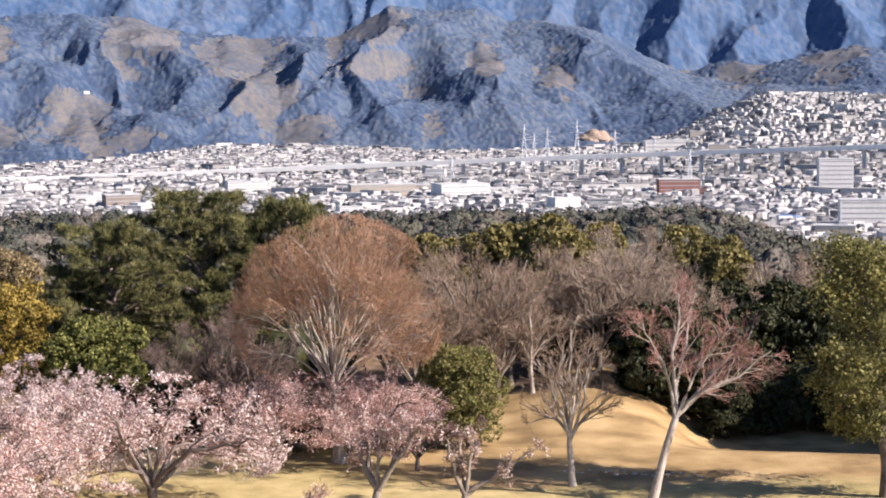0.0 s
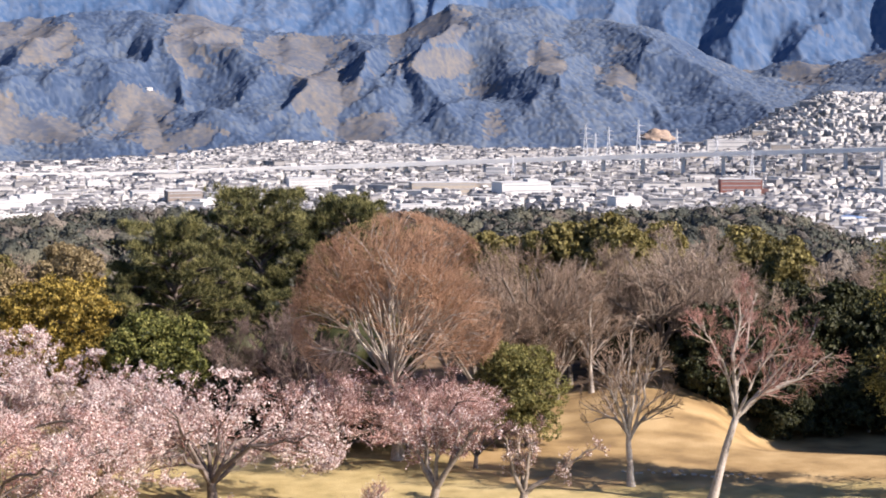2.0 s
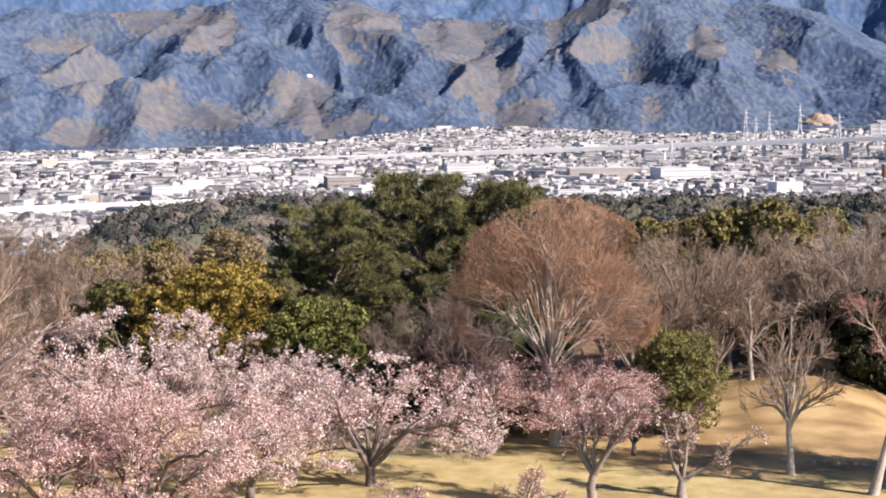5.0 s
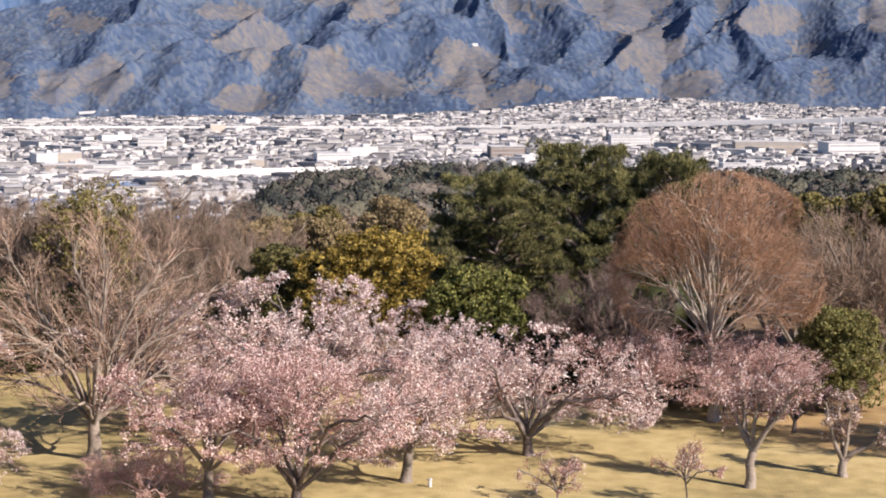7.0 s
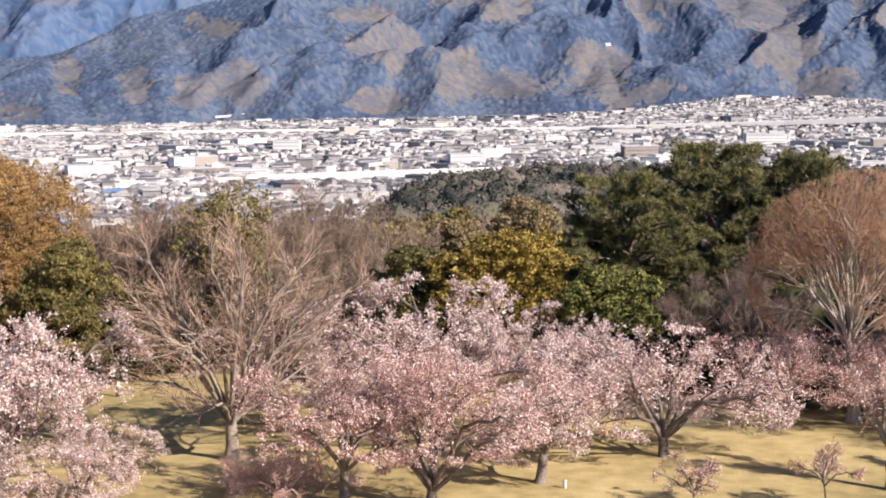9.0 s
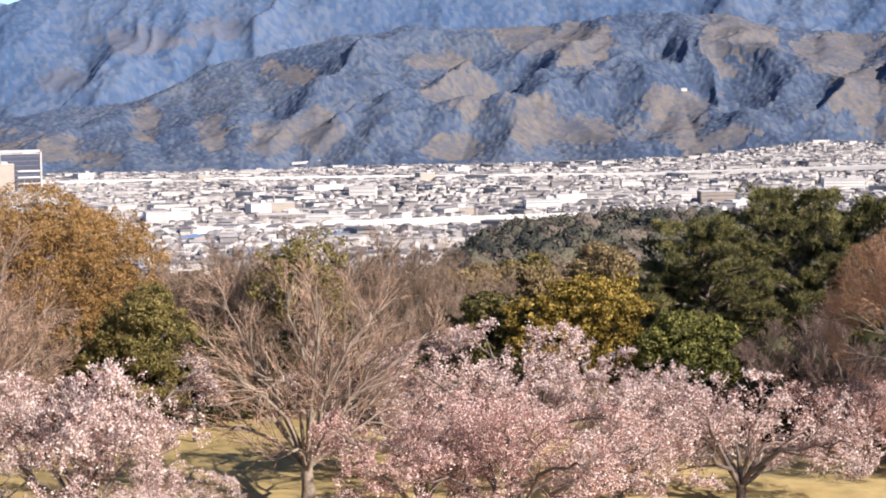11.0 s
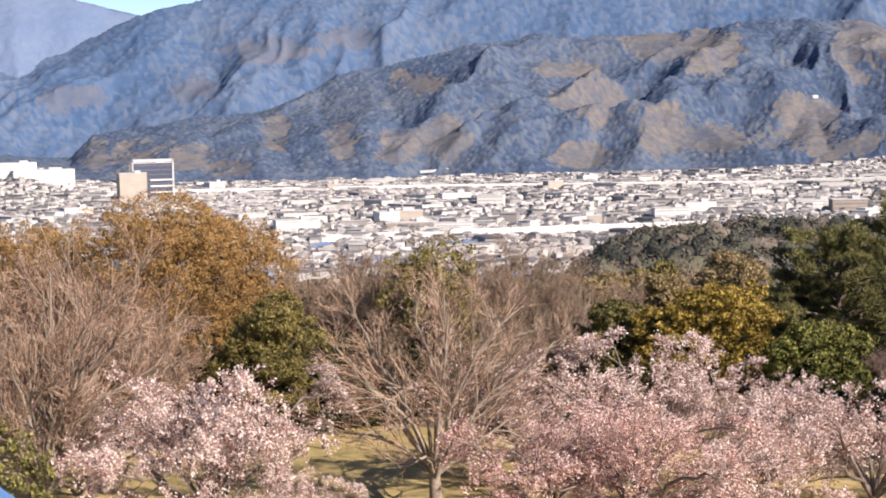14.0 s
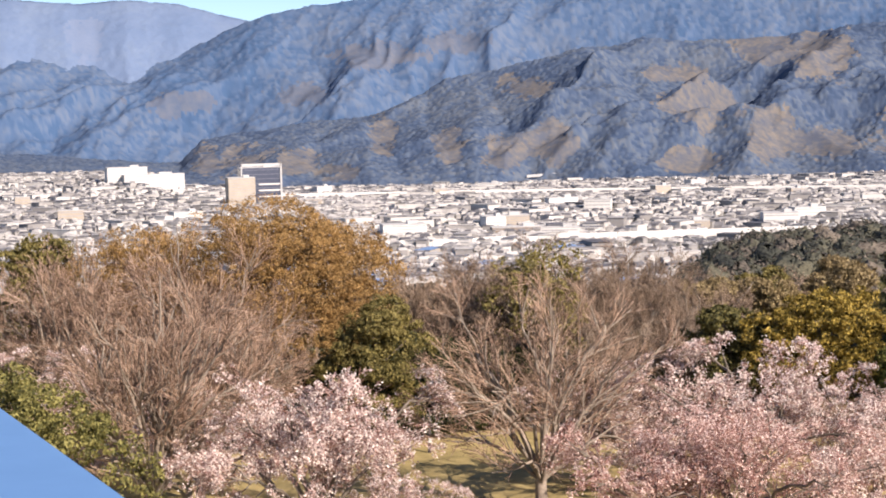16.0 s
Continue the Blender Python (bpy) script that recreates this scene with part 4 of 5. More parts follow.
stand(bough_tree("bare_tree", "slender leaning pale-barked tree with pinkish twigs on the lawn", 34, [(-.05, 0), (.25, 1.2), (.55, 2.4), (.93, 3.6)], [.24, .17, .15, .14],
                 [[(.9, 4.9), (.78, 6.2), (1.1, 7.7), (1.0, 8.9)], [(1.5, 4.3), (2.4, 4.8), (3.5, 5.3), (4.7, 6.3)], [(1.3, 4.5), (1.7, 5.6), (2.5, 6.7), (3.1, 7.6)], [(.7, 4.9), (.4, 5.9), (-.2, 6.9), (-.5, 7.7)],
                  [(1.7, 4.5), (2.6, 5.5), (3.5, 6.3), (4.2, 7.1)], [(1.1, 5.0), (1.5, 6.2), (1.7, 7.4), (2.1, 8.5)], [(2.0, 4.5), (2.9, 4.9), (3.8, 5.0), (4.6, 5.0)]], BARK_PALE, TWIG_RED), -6.35, 76)
stand(bare_tree("bare_tree", "small bare tree with pale trunk on the lawn", 35, top_height(79, -7.3), 3.8, 10, .34, .6, .13, BARK_PALE, TWIG_BROWN, .8), -3.88, 79)
stand(bare_tree("bare_tree", "slim bare tree with pale trunk at the mound", 36, top_height(98.5, -6.5), 3.4, 7, .3, .6, .11, BARK_PALE, TWIG_BROWN, .8), -2.67, 98.5)
stand(bare_tree("bare_tree", "large spreading bare tree with grey limbs on the lawn", 37, top_height(76, -5.0), 10.6, 24, .18, 1.0, .25, BARK_TAN, TWIG_TAN, .9, stem_r=.3, low=.26, inner=.25, sag=.1, tip=.009, mid=.024), 22.35, 76)
left_bare = stand(bare_tree("bare_tree", "multi-stemmed bare brown tree above the cherry blossom", 38, top_height(77, -4.9), 9.4, 30, .12, .9, .26, BARK_TAN, TWIG_TAN, .9, low=.2, inner=.25, stem_r=.3, tip=.010, mid=.024), 34.3, 77)
again(left_bare, 32.6, 97, 140, 1.08)
again(left_bare, 36.4, 99, 260, .95)
again(left_bare, 31.4, 93, 60, .72)
again(left_bare, 36.0, 103, 200, 1.0)
again(brown_bare, 23.4, 104, 40, 1.0)
again(brown_bare, 21.2, 108, 140, .92)
again(brown_bare, 19.4, 106, 250, .85)
again(brown_bare, 24.9, 106, 310, .85)
for k, (az_, r_, s_) in enumerate([(24.2, 108, 1.05), (20.4, 112, 1.08), (18.9, 111, 1.0), (22.3, 110, 1.12), (25.6, 111, .95), (17.6, 108, .9), (26.6, 107, .9)]):
    again(brown_bare, az_, r_, 71 * k, s_)
# darkened evergreens again, deepening the gaps under the trees on the left
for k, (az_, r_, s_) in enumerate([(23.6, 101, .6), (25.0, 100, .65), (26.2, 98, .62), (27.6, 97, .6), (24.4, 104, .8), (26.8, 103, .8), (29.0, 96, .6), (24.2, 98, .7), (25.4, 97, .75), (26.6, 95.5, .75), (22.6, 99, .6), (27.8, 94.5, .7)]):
    again(shaded_tree, az_, r_, 83 * k, s_)
again(grey_bare, 20.2, 99, 130, .75)
again(grey_bare, 18.2, 103, 330, .72)

# more of the wood that falls away behind
wr_ = np.random.default_rng(77)
for k in range(30):
    az_, r_ = wr_.uniform(-14, 25), wr_.uniform(128, 215)
    again((brown_bare, grey_bare, row_a, shaded_tree)[k % 4], az_, r_, wr_.uniform(0, 360), wr_.uniform(.6, .78))

# cherries
c1 = stand(cherry_tree("cherry tree in pale pink bloom with a dark forked trunk", 41, top_height(76, -8.8), 7.2, PETAL, 11000), 9.0, 76)
stand(bough_tree("cherry_tree", "small cherry with open grey limbs and sparse pink bloom", 42, [(0, 0), (.05, .5), (-.02, 1.0), (.1, 1.5)], [.26, .2, .18, .17],
                 [[(-.43, 2.3), (-.76, 3.3), (-1.3, 4.0)], [(.54, 2.3), (1.2, 3.3), (1.7, 4.1), (2.4, 4.6)], [(.1, 2.6), (.3, 3.6), (.5, 4.6)], [(-.3, 2.4), (-.3, 3.4), (-.5, 4.5)], [(.6, 2.4), (.9, 3.4), (1.1, 4.5)]],
                 BARK_TAN, TWIG_RED, .95, .8, .13, 3000, PETAL, "cherry tree"), 2.2, 72)
stand(bough_tree("cherry_tree", "low leaning cherry with crooked limbs and few blossoms", 43, [(0, 0), (-.06, .25), (-.04, .5), (0, .7)], [.24, .2, .18, .17],
                 [[(-.34, 1.3), (-.56, 2.2), (-.75, 3.0)], [(.34, 1.0), (1.1, 1.35), (1.57, 1.8), (2.5, 2.4), (3.0, 2.75)], [(.1, 1.5), (.15, 2.2), (.35, 3.0)], [(-.1, 1.5), (-.2, 2.3), (-.1, 3.1)]],
                 BARK_TAN, TWIG_TAN, .7, .5, .14, 1300, PETAL, "cherry tree"), -0.6, 74.5)
stand(cherry_tree("cherry tree in pale pink bloom with a single straight trunk", 44, top_height(71.2, -10.4), 4.0, PETAL, 4200, .05, 5, .4, .19, BARK_GREY), 12.8, 71.2)
stand(cherry_tree("multi-stemmed cherry tree with rosy pink bloom", 45, top_height(68, -8.9), 7.0, PETAL_ROSE, 9500, .05, 7, .12, .2, BARK_DARK, .6, low=.5), 16.2, 67.5)
stand(cherry_tree("cherry tree with pink bloom over a bent trunk", 46, top_height(68.5, -9.2), 5.2, PETAL_ROSE, 6500, .05, 5, .26, .17, BARK_GREY), 18.9, 68.5)
c7 = stand(cherry_tree("tall cherry tree in pale pink bloom", 47, top_height(76, -7.35), 6.8, PETAL, 13000, .055, 6, .22, .2, BARK_GREY), 15.9, 77)
again(c7, 12.2, 80, 100, .78)
again(c1, 19.6, 84, 60, 1.0)
stand(cherry_tree("wide low-branching cherry tree covered in pale pink bloom", 52, top_height(71, -6.7), 7.2, PETAL, 19000, .055, 9, .12, .2, BARK_GREY, 1.0, low=.1), 29.3, 71)
again(c1, 32.8, 82, 140, .95)
again(c1, 27.0, 68.5, 240, .6)
again(c1, 36.3, 91, 300, .8)
again(c7, 37.2, 88, 30, .85)
stand(cherry_tree("small cherry sapling with sparse pale bloom", 48, 1.9, 1.7, PETAL, 420, .035, 4, .25, .04, BARK_GREY), 8.1, 68.6)
stand(cherry_tree("thin young cherry with sparse pale bloom", 49, 2.8, 1.6, PETAL, 300, .035, 4, .4, .035, BARK_GREY, .7), 4.1, 68.9)
plum = stand(cherry_tree("dark red-budded plum tree beside the zelkova trunk", 50, 4.6, 5.0, PETAL_ROSE, 3200, .045, 6, .2, .12, BARK_DARK), 5.4, 82)
again(plum, 2.4, 83, 120, .95)
again(plum, 0.9, 82, 240, .8)
for k, (az_, r_, s_) in enumerate([(3.0, 85.5, .8), (5.9, 86, .8), (1.6, 85, .75)]):
    again(plum, az_, r_, 50 * k, s_)
for i, (az_, r_) in enumerate([(20.9, 69.5), (19.6, 70.5), (22.0, 70.6)]):
    if i == 0:
        shrub = stand(cherry_tree("low reddish-twigged bush on the lawn", 51, 1.5, 3.4, PETAL, 420, .03, 4, .08, .02, TWIG_PINK, name="red_shrub", low=.15), az_, r_)
        shrub["category"] = "shrub"
    else:
        again(shrub, az_, r_, 90 * i, 0.9)

# weathered stones in a row below the mound
st_ = np.random.default_rng(58)
for k in range(22):
    az_, r_ = -3.6 - .2 * k + st_.normal() * .06, 81.6 + st_.normal() * .25 - .02 * k
    bm = bmesh.new()
    bmesh.ops.create_icosphere(bm, subdivisions=2, radius=1)
    size = np.array([st_.uniform(.06, .16), st_.uniform(.06, .12), st_.uniform(.03, .07)])
    for vert in bm.verts:
        vert.co = Vector(vert.co * (1 + .3 * noise.noise(vert.co * 1.7 + Vector((k * 3.1, 0, 0))))) @ Matrix.Diagonal(size)
    me = bpy.data.meshes.new("stone")
    bm.to_mesh(me)
    bm.free()
    me.materials.append(WALL_CREAM)
    stone = tagged(new("stone", me), "small pale weathered stone lying on the straw-coloured turf", "stone", group="stones below the mound")
    stone.matrix_basis = Matrix.Translation((*polar(az_, r_), float(ground_z(az_, r_)) + .02)) @ Matrix.Rotation(st_.uniform(0, 3), 4, "Z")

# ---- woods on the slope and the middle hill ----
def woods(name, label, leaf, seed, count, az0, az1, r0, r1, per, size, tall, keep, lobes=12, rings=8):
    """Many far trees in one mesh: a lumpy closed crown, leaf sprays on its skin, a short trunk."""
    rng = np.random.default_rng(seed)
    a = rng.uniform(az0, az1, count)
    r = np.sqrt(rng.uniform(r0 ** 2, r1 ** 2, count))
    sel = keep(a, r, rng)
    a, r = a[sel], r[sel]
    n = len(a)
    x, y = polar(a, r)
    base = np.stack([x, y, ground_z(a, r) - .4], 1)
    h = tall * rng.uniform(0.65, 1.35, n)
    w = h * rng.uniform(.85, 1.25, n)

    def skin(d):
        q = base[:, None] * 0.37
        lump = 1 + 0.20 * np.sin(d[..., 0] * 5 + q[..., 0]) * np.cos(d[..., 1] * 4.4 + q[..., 1]) + 0.13 * np.sin(d[..., 2] * 8 + d[..., 0] * 7 + q[..., 1])
        return base[:, None] + d * lump[..., None] * np.stack([w / 2, w / 2, h * .46], 1)[:, None] + np.stack([0 * h, 0 * h, h * .56], 1)[:, None]
    th, ph = np.meshgrid(np.arange(lobes) * 2 * math.pi / lobes, np.linspace(.12, math.pi - .5, rings), indexing="ij")
    d = np.stack([np.sin(ph) * np.cos(th), np.sin(ph) * np.sin(th), np.cos(ph)], -1).reshape(1, -1, 3)
    cv = skin(.76 * np.repeat(d, n, 0) + 0.05 * rng.normal(size=(n, lobes * rings, 3)))
    i = np.arange(lobes * rings).reshape(lobes, rings)
    k = np.roll(i, -1, 0)
    q = np.stack([i[:, :-1], i[:, 1:], k[:, 1:], k[:, :-1]], -1).reshape(-1, 4)
    cf = (q[None] + lobes * rings * np.arange(n)[:, None, None]).reshape(-1, 4)
    d = rng.normal(size=(n, per, 3))
    d[..., 2] = np.abs(d[..., 2]) - .25
    d = unit(d)
    lv, lf = leaves(rng, (skin(d) + d * .12).reshape(-1, 3), size, facing=d.reshape(-1, 3) * 1.3, loose=.5)
    stem = np.stack([base, base + np.stack([0 * h, 0 * h, h * .2], 1), base + np.stack([0 * h, 0 * h, h * .4], 1)], 1)
    tv, tf = tubes(stem, np.tile(np.array([.2, .15, .08]), (n, 1)), 4)
    vv, ff = join([(cv.reshape(-1, 3), cf), (lv, lf), (tv, tf)])
    fm = np.concatenate([np.zeros(len(cf) + len(lf), int), np.ones(len(tf), int)])
    me = grid_mesh(name, vv, ff, (leaf, BARK_GREY), fm)
    me.polygons.foreach_set("use_smooth", np.concatenate([np.ones(len(cf), bool), np.zeros(len(lf) + len(tf), bool)]))
    return tagged(new(name, me), label, "woodland", kind="stuff")


woods("evergreen_woods", "dark evergreen woodland on the hill between park and town", LEAF_FAR, 61, 1400, -16, 19.5, 215, 470, 90, .34, 5.4, lambda a, r, g: g.random(len(a)) < .75)
woods("bare_woods", "grey-brown leafless woodland mixed among the evergreens", LEAF_FAR_BROWN, 62, 1100, -16, 22, 205, 460, 90, .3, 5.2, lambda a, r, g: (g.random(len(a)) < .6) | (a > 15))
woods("bare_woods", "brown leafless woodland below the park", LEAF_FAR_BROWN, 63, 360, 19, 43, 126, 330, 260, .2, 5.0, lambda a, r, g: g.random(len(a)) < .9)
# same darkened leaves, so the wood's floor reads as deep shade
woods("evergreen_undergrowth", "evergreen undergrowth along the wood's edge, leaves darkened for shade", LEAF_SHADED, 64, 260, -16, 42, 103, 135, 160, .15, 3.2, lambda a, r, g: (r > 106) | (np.abs(a - 5) < 4))


# ---- the town ----
def town_houses(rng, n, az0, az1, r0, r1):
    a = rng.uniform(az0, az1, n)
    r = np.sqrt(rng.uniform(r0 ** 2, r1 ** 2, n))
    x, y = polar(a, r)
    turn = rng.normal(0, .18, n) + 1.1 * value_noise(x / 400, y / 400, 81) + rng.choice([0, math.pi / 2], n) + 0.3
    return a, r, x, y, ground_z(a, r), turn


def gable_mesh(x, y, z, lx, ly, hw, hr, turn):
    """Vertices and quads of many gable-roofed houses; returns walls and roofs apart."""
    n = len(x)
    c, s = np.cos(turn)[:, None], np.sin(turn)[:, None]

    def place(p):
        return np.stack([p[..., 0] * c - p[..., 1] * s + x[:, None], p[..., 0] * s + p[..., 1] * c + y[:, None], p[..., 2] + z[:, None]], -1)
    sx, sy = np.array([-.5, .5, .5, -.5]), np.array([-.5, -.5, .5, .5])
    low = np.stack([lx[:, None] * sx, ly[:, None] * sy, np.full((n, 4), -1.0)], -1)
    top = np.stack([lx[:, None] * sx, ly[:, None] * sy, np.tile(hw[:, None], 4)], -1)
    wv = place(np.concatenate([low, top], 1))
    wq = np.array([(0, 1, 5, 4), (1, 2, 6, 5), (2, 3, 7, 6), (3, 0, 4, 7)])
    wf = wq[None] + 8 * np.arange(n)[:, None, None]
    e = 1.08
    ridge = np.stack([lx[:, None] * sx * .96, sy[None] * np.full((n, 1), .5), np.tile((hw + hr)[:, None], 4)], -1)
    eave = np.stack([lx[:, None] * sx * e, ly[:, None] * sy * e, np.tile(hw[:, None] - .15, 4)], -1)
    rv = place(np.concatenate([eave, ridge], 1))
    rq = np.array([(0, 1, 5, 4), (1, 2, 6, 5), (2, 3, 7, 6), (3, 0, 4, 7), (4, 5, 6, 7)])
    rf = rq[None] + 8 * np.arange(n)[:, None, None]
    return wv.reshape(-1, 3), wf.reshape(-1, 4), rv.reshape(-1, 3), rf.reshape(-1, 4)


rng = np.random.default_rng(90)
a, r, x, y, z, turn = town_houses(rng, 21000, -15, 40, 1150, 3280)
big = rng.random(len(a)) < 0.05
lx = np.where(big, rng.uniform(14, 38, len(a)), rng.uniform(6, 9.5, len(a)))
ly = np.where(big, rng.uniform(9, 18, len(a)), rng.uniform(5.5, 7.5, len(a)))
hw = np.where(big, rng.uniform(5, 11, len(a)), rng.uniform(4.5, 6.8, len(a)))
hr = np.where(big, 0.3, rng.uniform(0.8, 2.2, len(a)))
wv, wf, rv, rf = gable_mesh(x, y, z, lx, ly, hw, hr, turn)
vv, ff = join([(wv, wf), (rv, rf)])
tagged(new("far_houses", grid_mesh("far_houses", vv, ff, (WALL_MIX, ROOF_MIX), np.concatenate([np.zeros(len(wf), int), np.ones(len(rf), int)]))),
       "thousands of white and grey-roofed houses packed on the plain", "houses", kind="stuff")
# trees and hedges between the houses
a, r, x, y, z, turn = town_houses(rng, 5200, -15, 40, 1150, 3350)
pts = np.repeat(np.stack([x, y, z + 2.5], 1), 14, 0)
d = unit(rng.normal(size=pts.shape))
v, f = leaves(rng, pts + d * np.array([4.5, 4.5, 2.5]), 1.3, facing=d, loose=.5)
tagged(new("town_trees", grid_mesh("town_trees", v, f, (LEAF_FAR,))), "dark garden trees scattered between the houses", "trees", kind="stuff")


def block(name, label, az, el_top, wide, deep, wall, base_el=None, r=None, storeys=4, turn=8.0, roof=CONCRETE, band=WINDOW_DARK):
    """A flat-roofed building: walls, a parapet roof and a strip of windows for every storey."""
    r = r or (EYE - PLAIN_Z) / math.tan(radians(-base_el))
    gx_, gy_ = polar(az, r)
    g = float(ground_z(az, r))
    tall = max(6.0, EYE + r * math.tan(radians(el_top)) - g)
    thing = tagged(new(name), label, "building")
    thing.matrix_basis = Matrix.Translation((gx_, gy_, g - 0.5)) @ Matrix.Rotation(radians(az + turn), 4, "Z")
    v, f = boxes([(0, 0, 0, wide, deep, tall, 0)])
    part("wall", grid_mesh("wall", v, f, (wall,)), thing)
    v, f = boxes([(0, 0, tall, wide + .6, deep + .6, .8, 0), (wide * .2, 0, tall + .8, wide * .22, deep * .4, 2.6, 0)])
    part("roof", grid_mesh("roof", v, f, (roof,)), thing)
    step = tall / storeys
    for k in range(storeys):
        v, f = boxes([(0, 0, step * (k + .42), wide * .94, deep + .24, step * .24, 0)])
        part("window_band", grid_mesh("window_band", v, f, (band,)), thing)
    return thing


tower = block("office_tower", "tall dark-glass office tower with a pale frame", 30.72, -1.72, 50, 30, DARK_GLASS, r=2400, storeys=9, turn=10, band=WINDOW_BLUE)
tower_tall = max(v.co.z for v in tower.children[0].data.vertices)
for piece in ((0, -15.6, tower_tall - 1.5, 52, 1.2, 3.4, 0), (25.2, -15.6, 0, 2.2, 1.2, tower_tall + 1.9, 0), (-25.2, -15.6, 0, 1.4, 1.2, tower_tall + 1.9, 0)):
    part("facade_frame", grid_mesh("facade_frame", *boxes([piece]), (CONCRETE,)), tower, "pale concrete frame")
for k in range(4):
    part("balcony_band", grid_mesh("balcony_band", *boxes([(10, -15.5, tower_tall * (.12 + .14 * k), 27, 1.4, 1.9, 0)]), (WALL_WHITE,)), tower, "white balcony band")
block("apartment_tower", "cream apartment tower beside the office tower", 31.3, -2.02, 34, 24, WALL_CREAM, r=2380, storeys=12, turn=10)
block("white_building", "long white hospital building with stepped wings", 34.7, -1.62, 60, 30, WALL_WHITE, r=2900, storeys=6)
block("white_building", "low white wing of the hospital", 33.9, -1.85, 90, 30, WALL_WHITE, r=2880, storeys=4)
block("white_building", "white flat-roofed block among the houses", 26.4, -3.55, 40, 26, WALL_WHITE, base_el=-4.15, storeys=5)
block("white_building", "white cylindrical-looking hall at the wood's edge", 15.0, -3.4, 34, 24, WALL_WHITE, base_el=-3.95, storeys=3)
block("white_building", "large white warehouse behind the trees", -0.5, -3.0, 54, 34, WALL_WHITE, base_el=-3.6, storeys=3, turn=20)
block("white_building", "white warehouse with a flat roof", -1.9, -3.15, 40, 30, WALL_WHITE, base_el=-3.5, storeys=3)
block("factory", "brown-grey factory block above the pine", 9.75, -3.2, 34, 24, WALL_TAUPE, base_el=-3.8, storeys=4, turn=10)
block("white_building", "white factory hall beside the pine top", 10.7, -3.2, 42, 24, WALL_WHITE, base_el=-3.6, storeys=3)
block("red_building", "brick-red tiled office building in the town", -7.1, -2.9, 44, 24, WALL_RED, base_el=-3.5, storeys=4)
block("white_tower", "tall white office block with a grey stair tower", -11.75, -2.3, 36, 22, WALL_WHITE, r=2050, storeys=8)
block("apartment_block", "long cream apartment block with rows of balconies", -12.9, -3.5, 56, 16, WALL_WHITE, r=1560, storeys=6, turn=8)
block("school", "long white school building below the mountain", -6.8, -1.75, 70, 16, WALL_WHITE, r=2850, storeys=3)
block("pink_building", "pale pink apartment building with stepped roof", 23.3, -3.35, 46, 22, WALL_CREAM, base_el=-3.9, storeys=6)
block("apartment_block", "grey-white apartment block among low houses", 22.9, -3.7, 50, 18, WALL_TAUPE, base_el=-4.1, storeys=5)
block("apartment_block", "pale apartment block above the bare trees", 17.7, -3.6, 36, 18, WALL_CREAM, base_el=-4.0, storeys=5)
block("white_building", "white office block with a flat roof", 6.0, -2.85, 44, 24, WALL_WHITE, base_el=-3.4, storeys=5)
block("factory", "cream factory with a broad flat roof", 1.9, -3.0, 70, 30, WALL_CREAM, base_el=-3.5, storeys=3)


# further flat-roofed buildings scattered through the town
br_ = np.random.default_rng(97)
for k in range(34):
    a_, q_ = br_.uniform(-13.5, 38.5), math.sqrt(br_.uniform(1350 ** 2, 2950 ** 2))
    tall = br_.uniform(8, 17)
    top_el = math.degrees(math.atan2(float(ground_z(a_, q_)) + tall - EYE, q_))
    wall, words = ((WALL_WHITE, "white flat-roofed office block among the houses"), (WALL_CREAM, "cream apartment building with rows of windows"), (WALL_WHITE, "white apartment slab above the roofs"))[k % 3]
    block("town_building", words, a_, top_el, br_.uniform(16, 38), br_.uniform(11, 18), wall, r=q_, storeys=int(tall / 3.2), turn=br_.uniform(-10, 40))


def viaduct(label, stations, wide, thick):
    thing = tagged(new("viaduct"), label, "viaduct")
    pts = [Vector((*polar(az, r), EYE + r * math.tan(radians(el)))) for az, r, el in stations]
    for p, q in zip(pts, pts[1:]):
        m, d = (p + q) / 2, q - p
        t = math.atan2(d.y, d.x)
        g = ground_z(math.degrees(math.atan2(-p.x, p.y)), math.hypot(p.x, p.y))
        v, f = boxes([(p.x, p.y, float(g) - 1, 4, 6, max(1.0, p.z - thick - float(g) + 1), t)])
        part("pier", grid_mesh("pier", v, f, (CONCRETE,)), thing)
    line = np.array([[p.x, p.y, p.z] for p in pts])
    d = np.gradient(line[:, :2], axis=0)
    across = np.stack([-d[:, 1], d[:, 0]], 1) / np.linalg.norm(d, axis=1, keepdims=True)

    def sweep(name, o0, o1, z0, z1):
        ring = np.stack([np.column_stack([line[:, :2] + across * o, line[:, 2] + z]) for o, z in ((o0, z0), (o1, z0), (o1, z1), (o0, z1))], 1)
        i = np.arange(len(line) * 4).reshape(-1, 4)
        jn = np.roll(i, -1, 1)
        f = np.stack([i[:-1], jn[:-1], jn[1:], i[1:]], -1).reshape(-1, 4)
        part(name, grid_mesh(name, ring.reshape(-1, 3), np.concatenate([f, i[:1], i[-1:, ::-1]]), (PARAPET_WHITE,)), thing)
    sweep("deck", -wide / 2, wide / 2, -thick, 0)
    sweep("parapet", -wide / 2, -wide / 2 + .4, 0, 1.6)
    sweep("parapet", wide / 2 - .4, wide / 2, 0, 1.6)
    return thing


viaduct("long pale concrete expressway viaduct across the town", [(a_, 2500 + 8 * (a_ - 12), float(np.interp(a_, [-15, 5, 12, 40], [-1.86, -2.5, -2.68, -2.56]))) for a_ in np.arange(-15, 40.5, 1.2)], 20, 3.6)
viaduct("nearer pale concrete railway viaduct among the houses", [(a_, 1610, -4.05 - .02 * (a_ - 22)) for a_ in np.arange(14, 30, 1.2)], 14, 3.6)


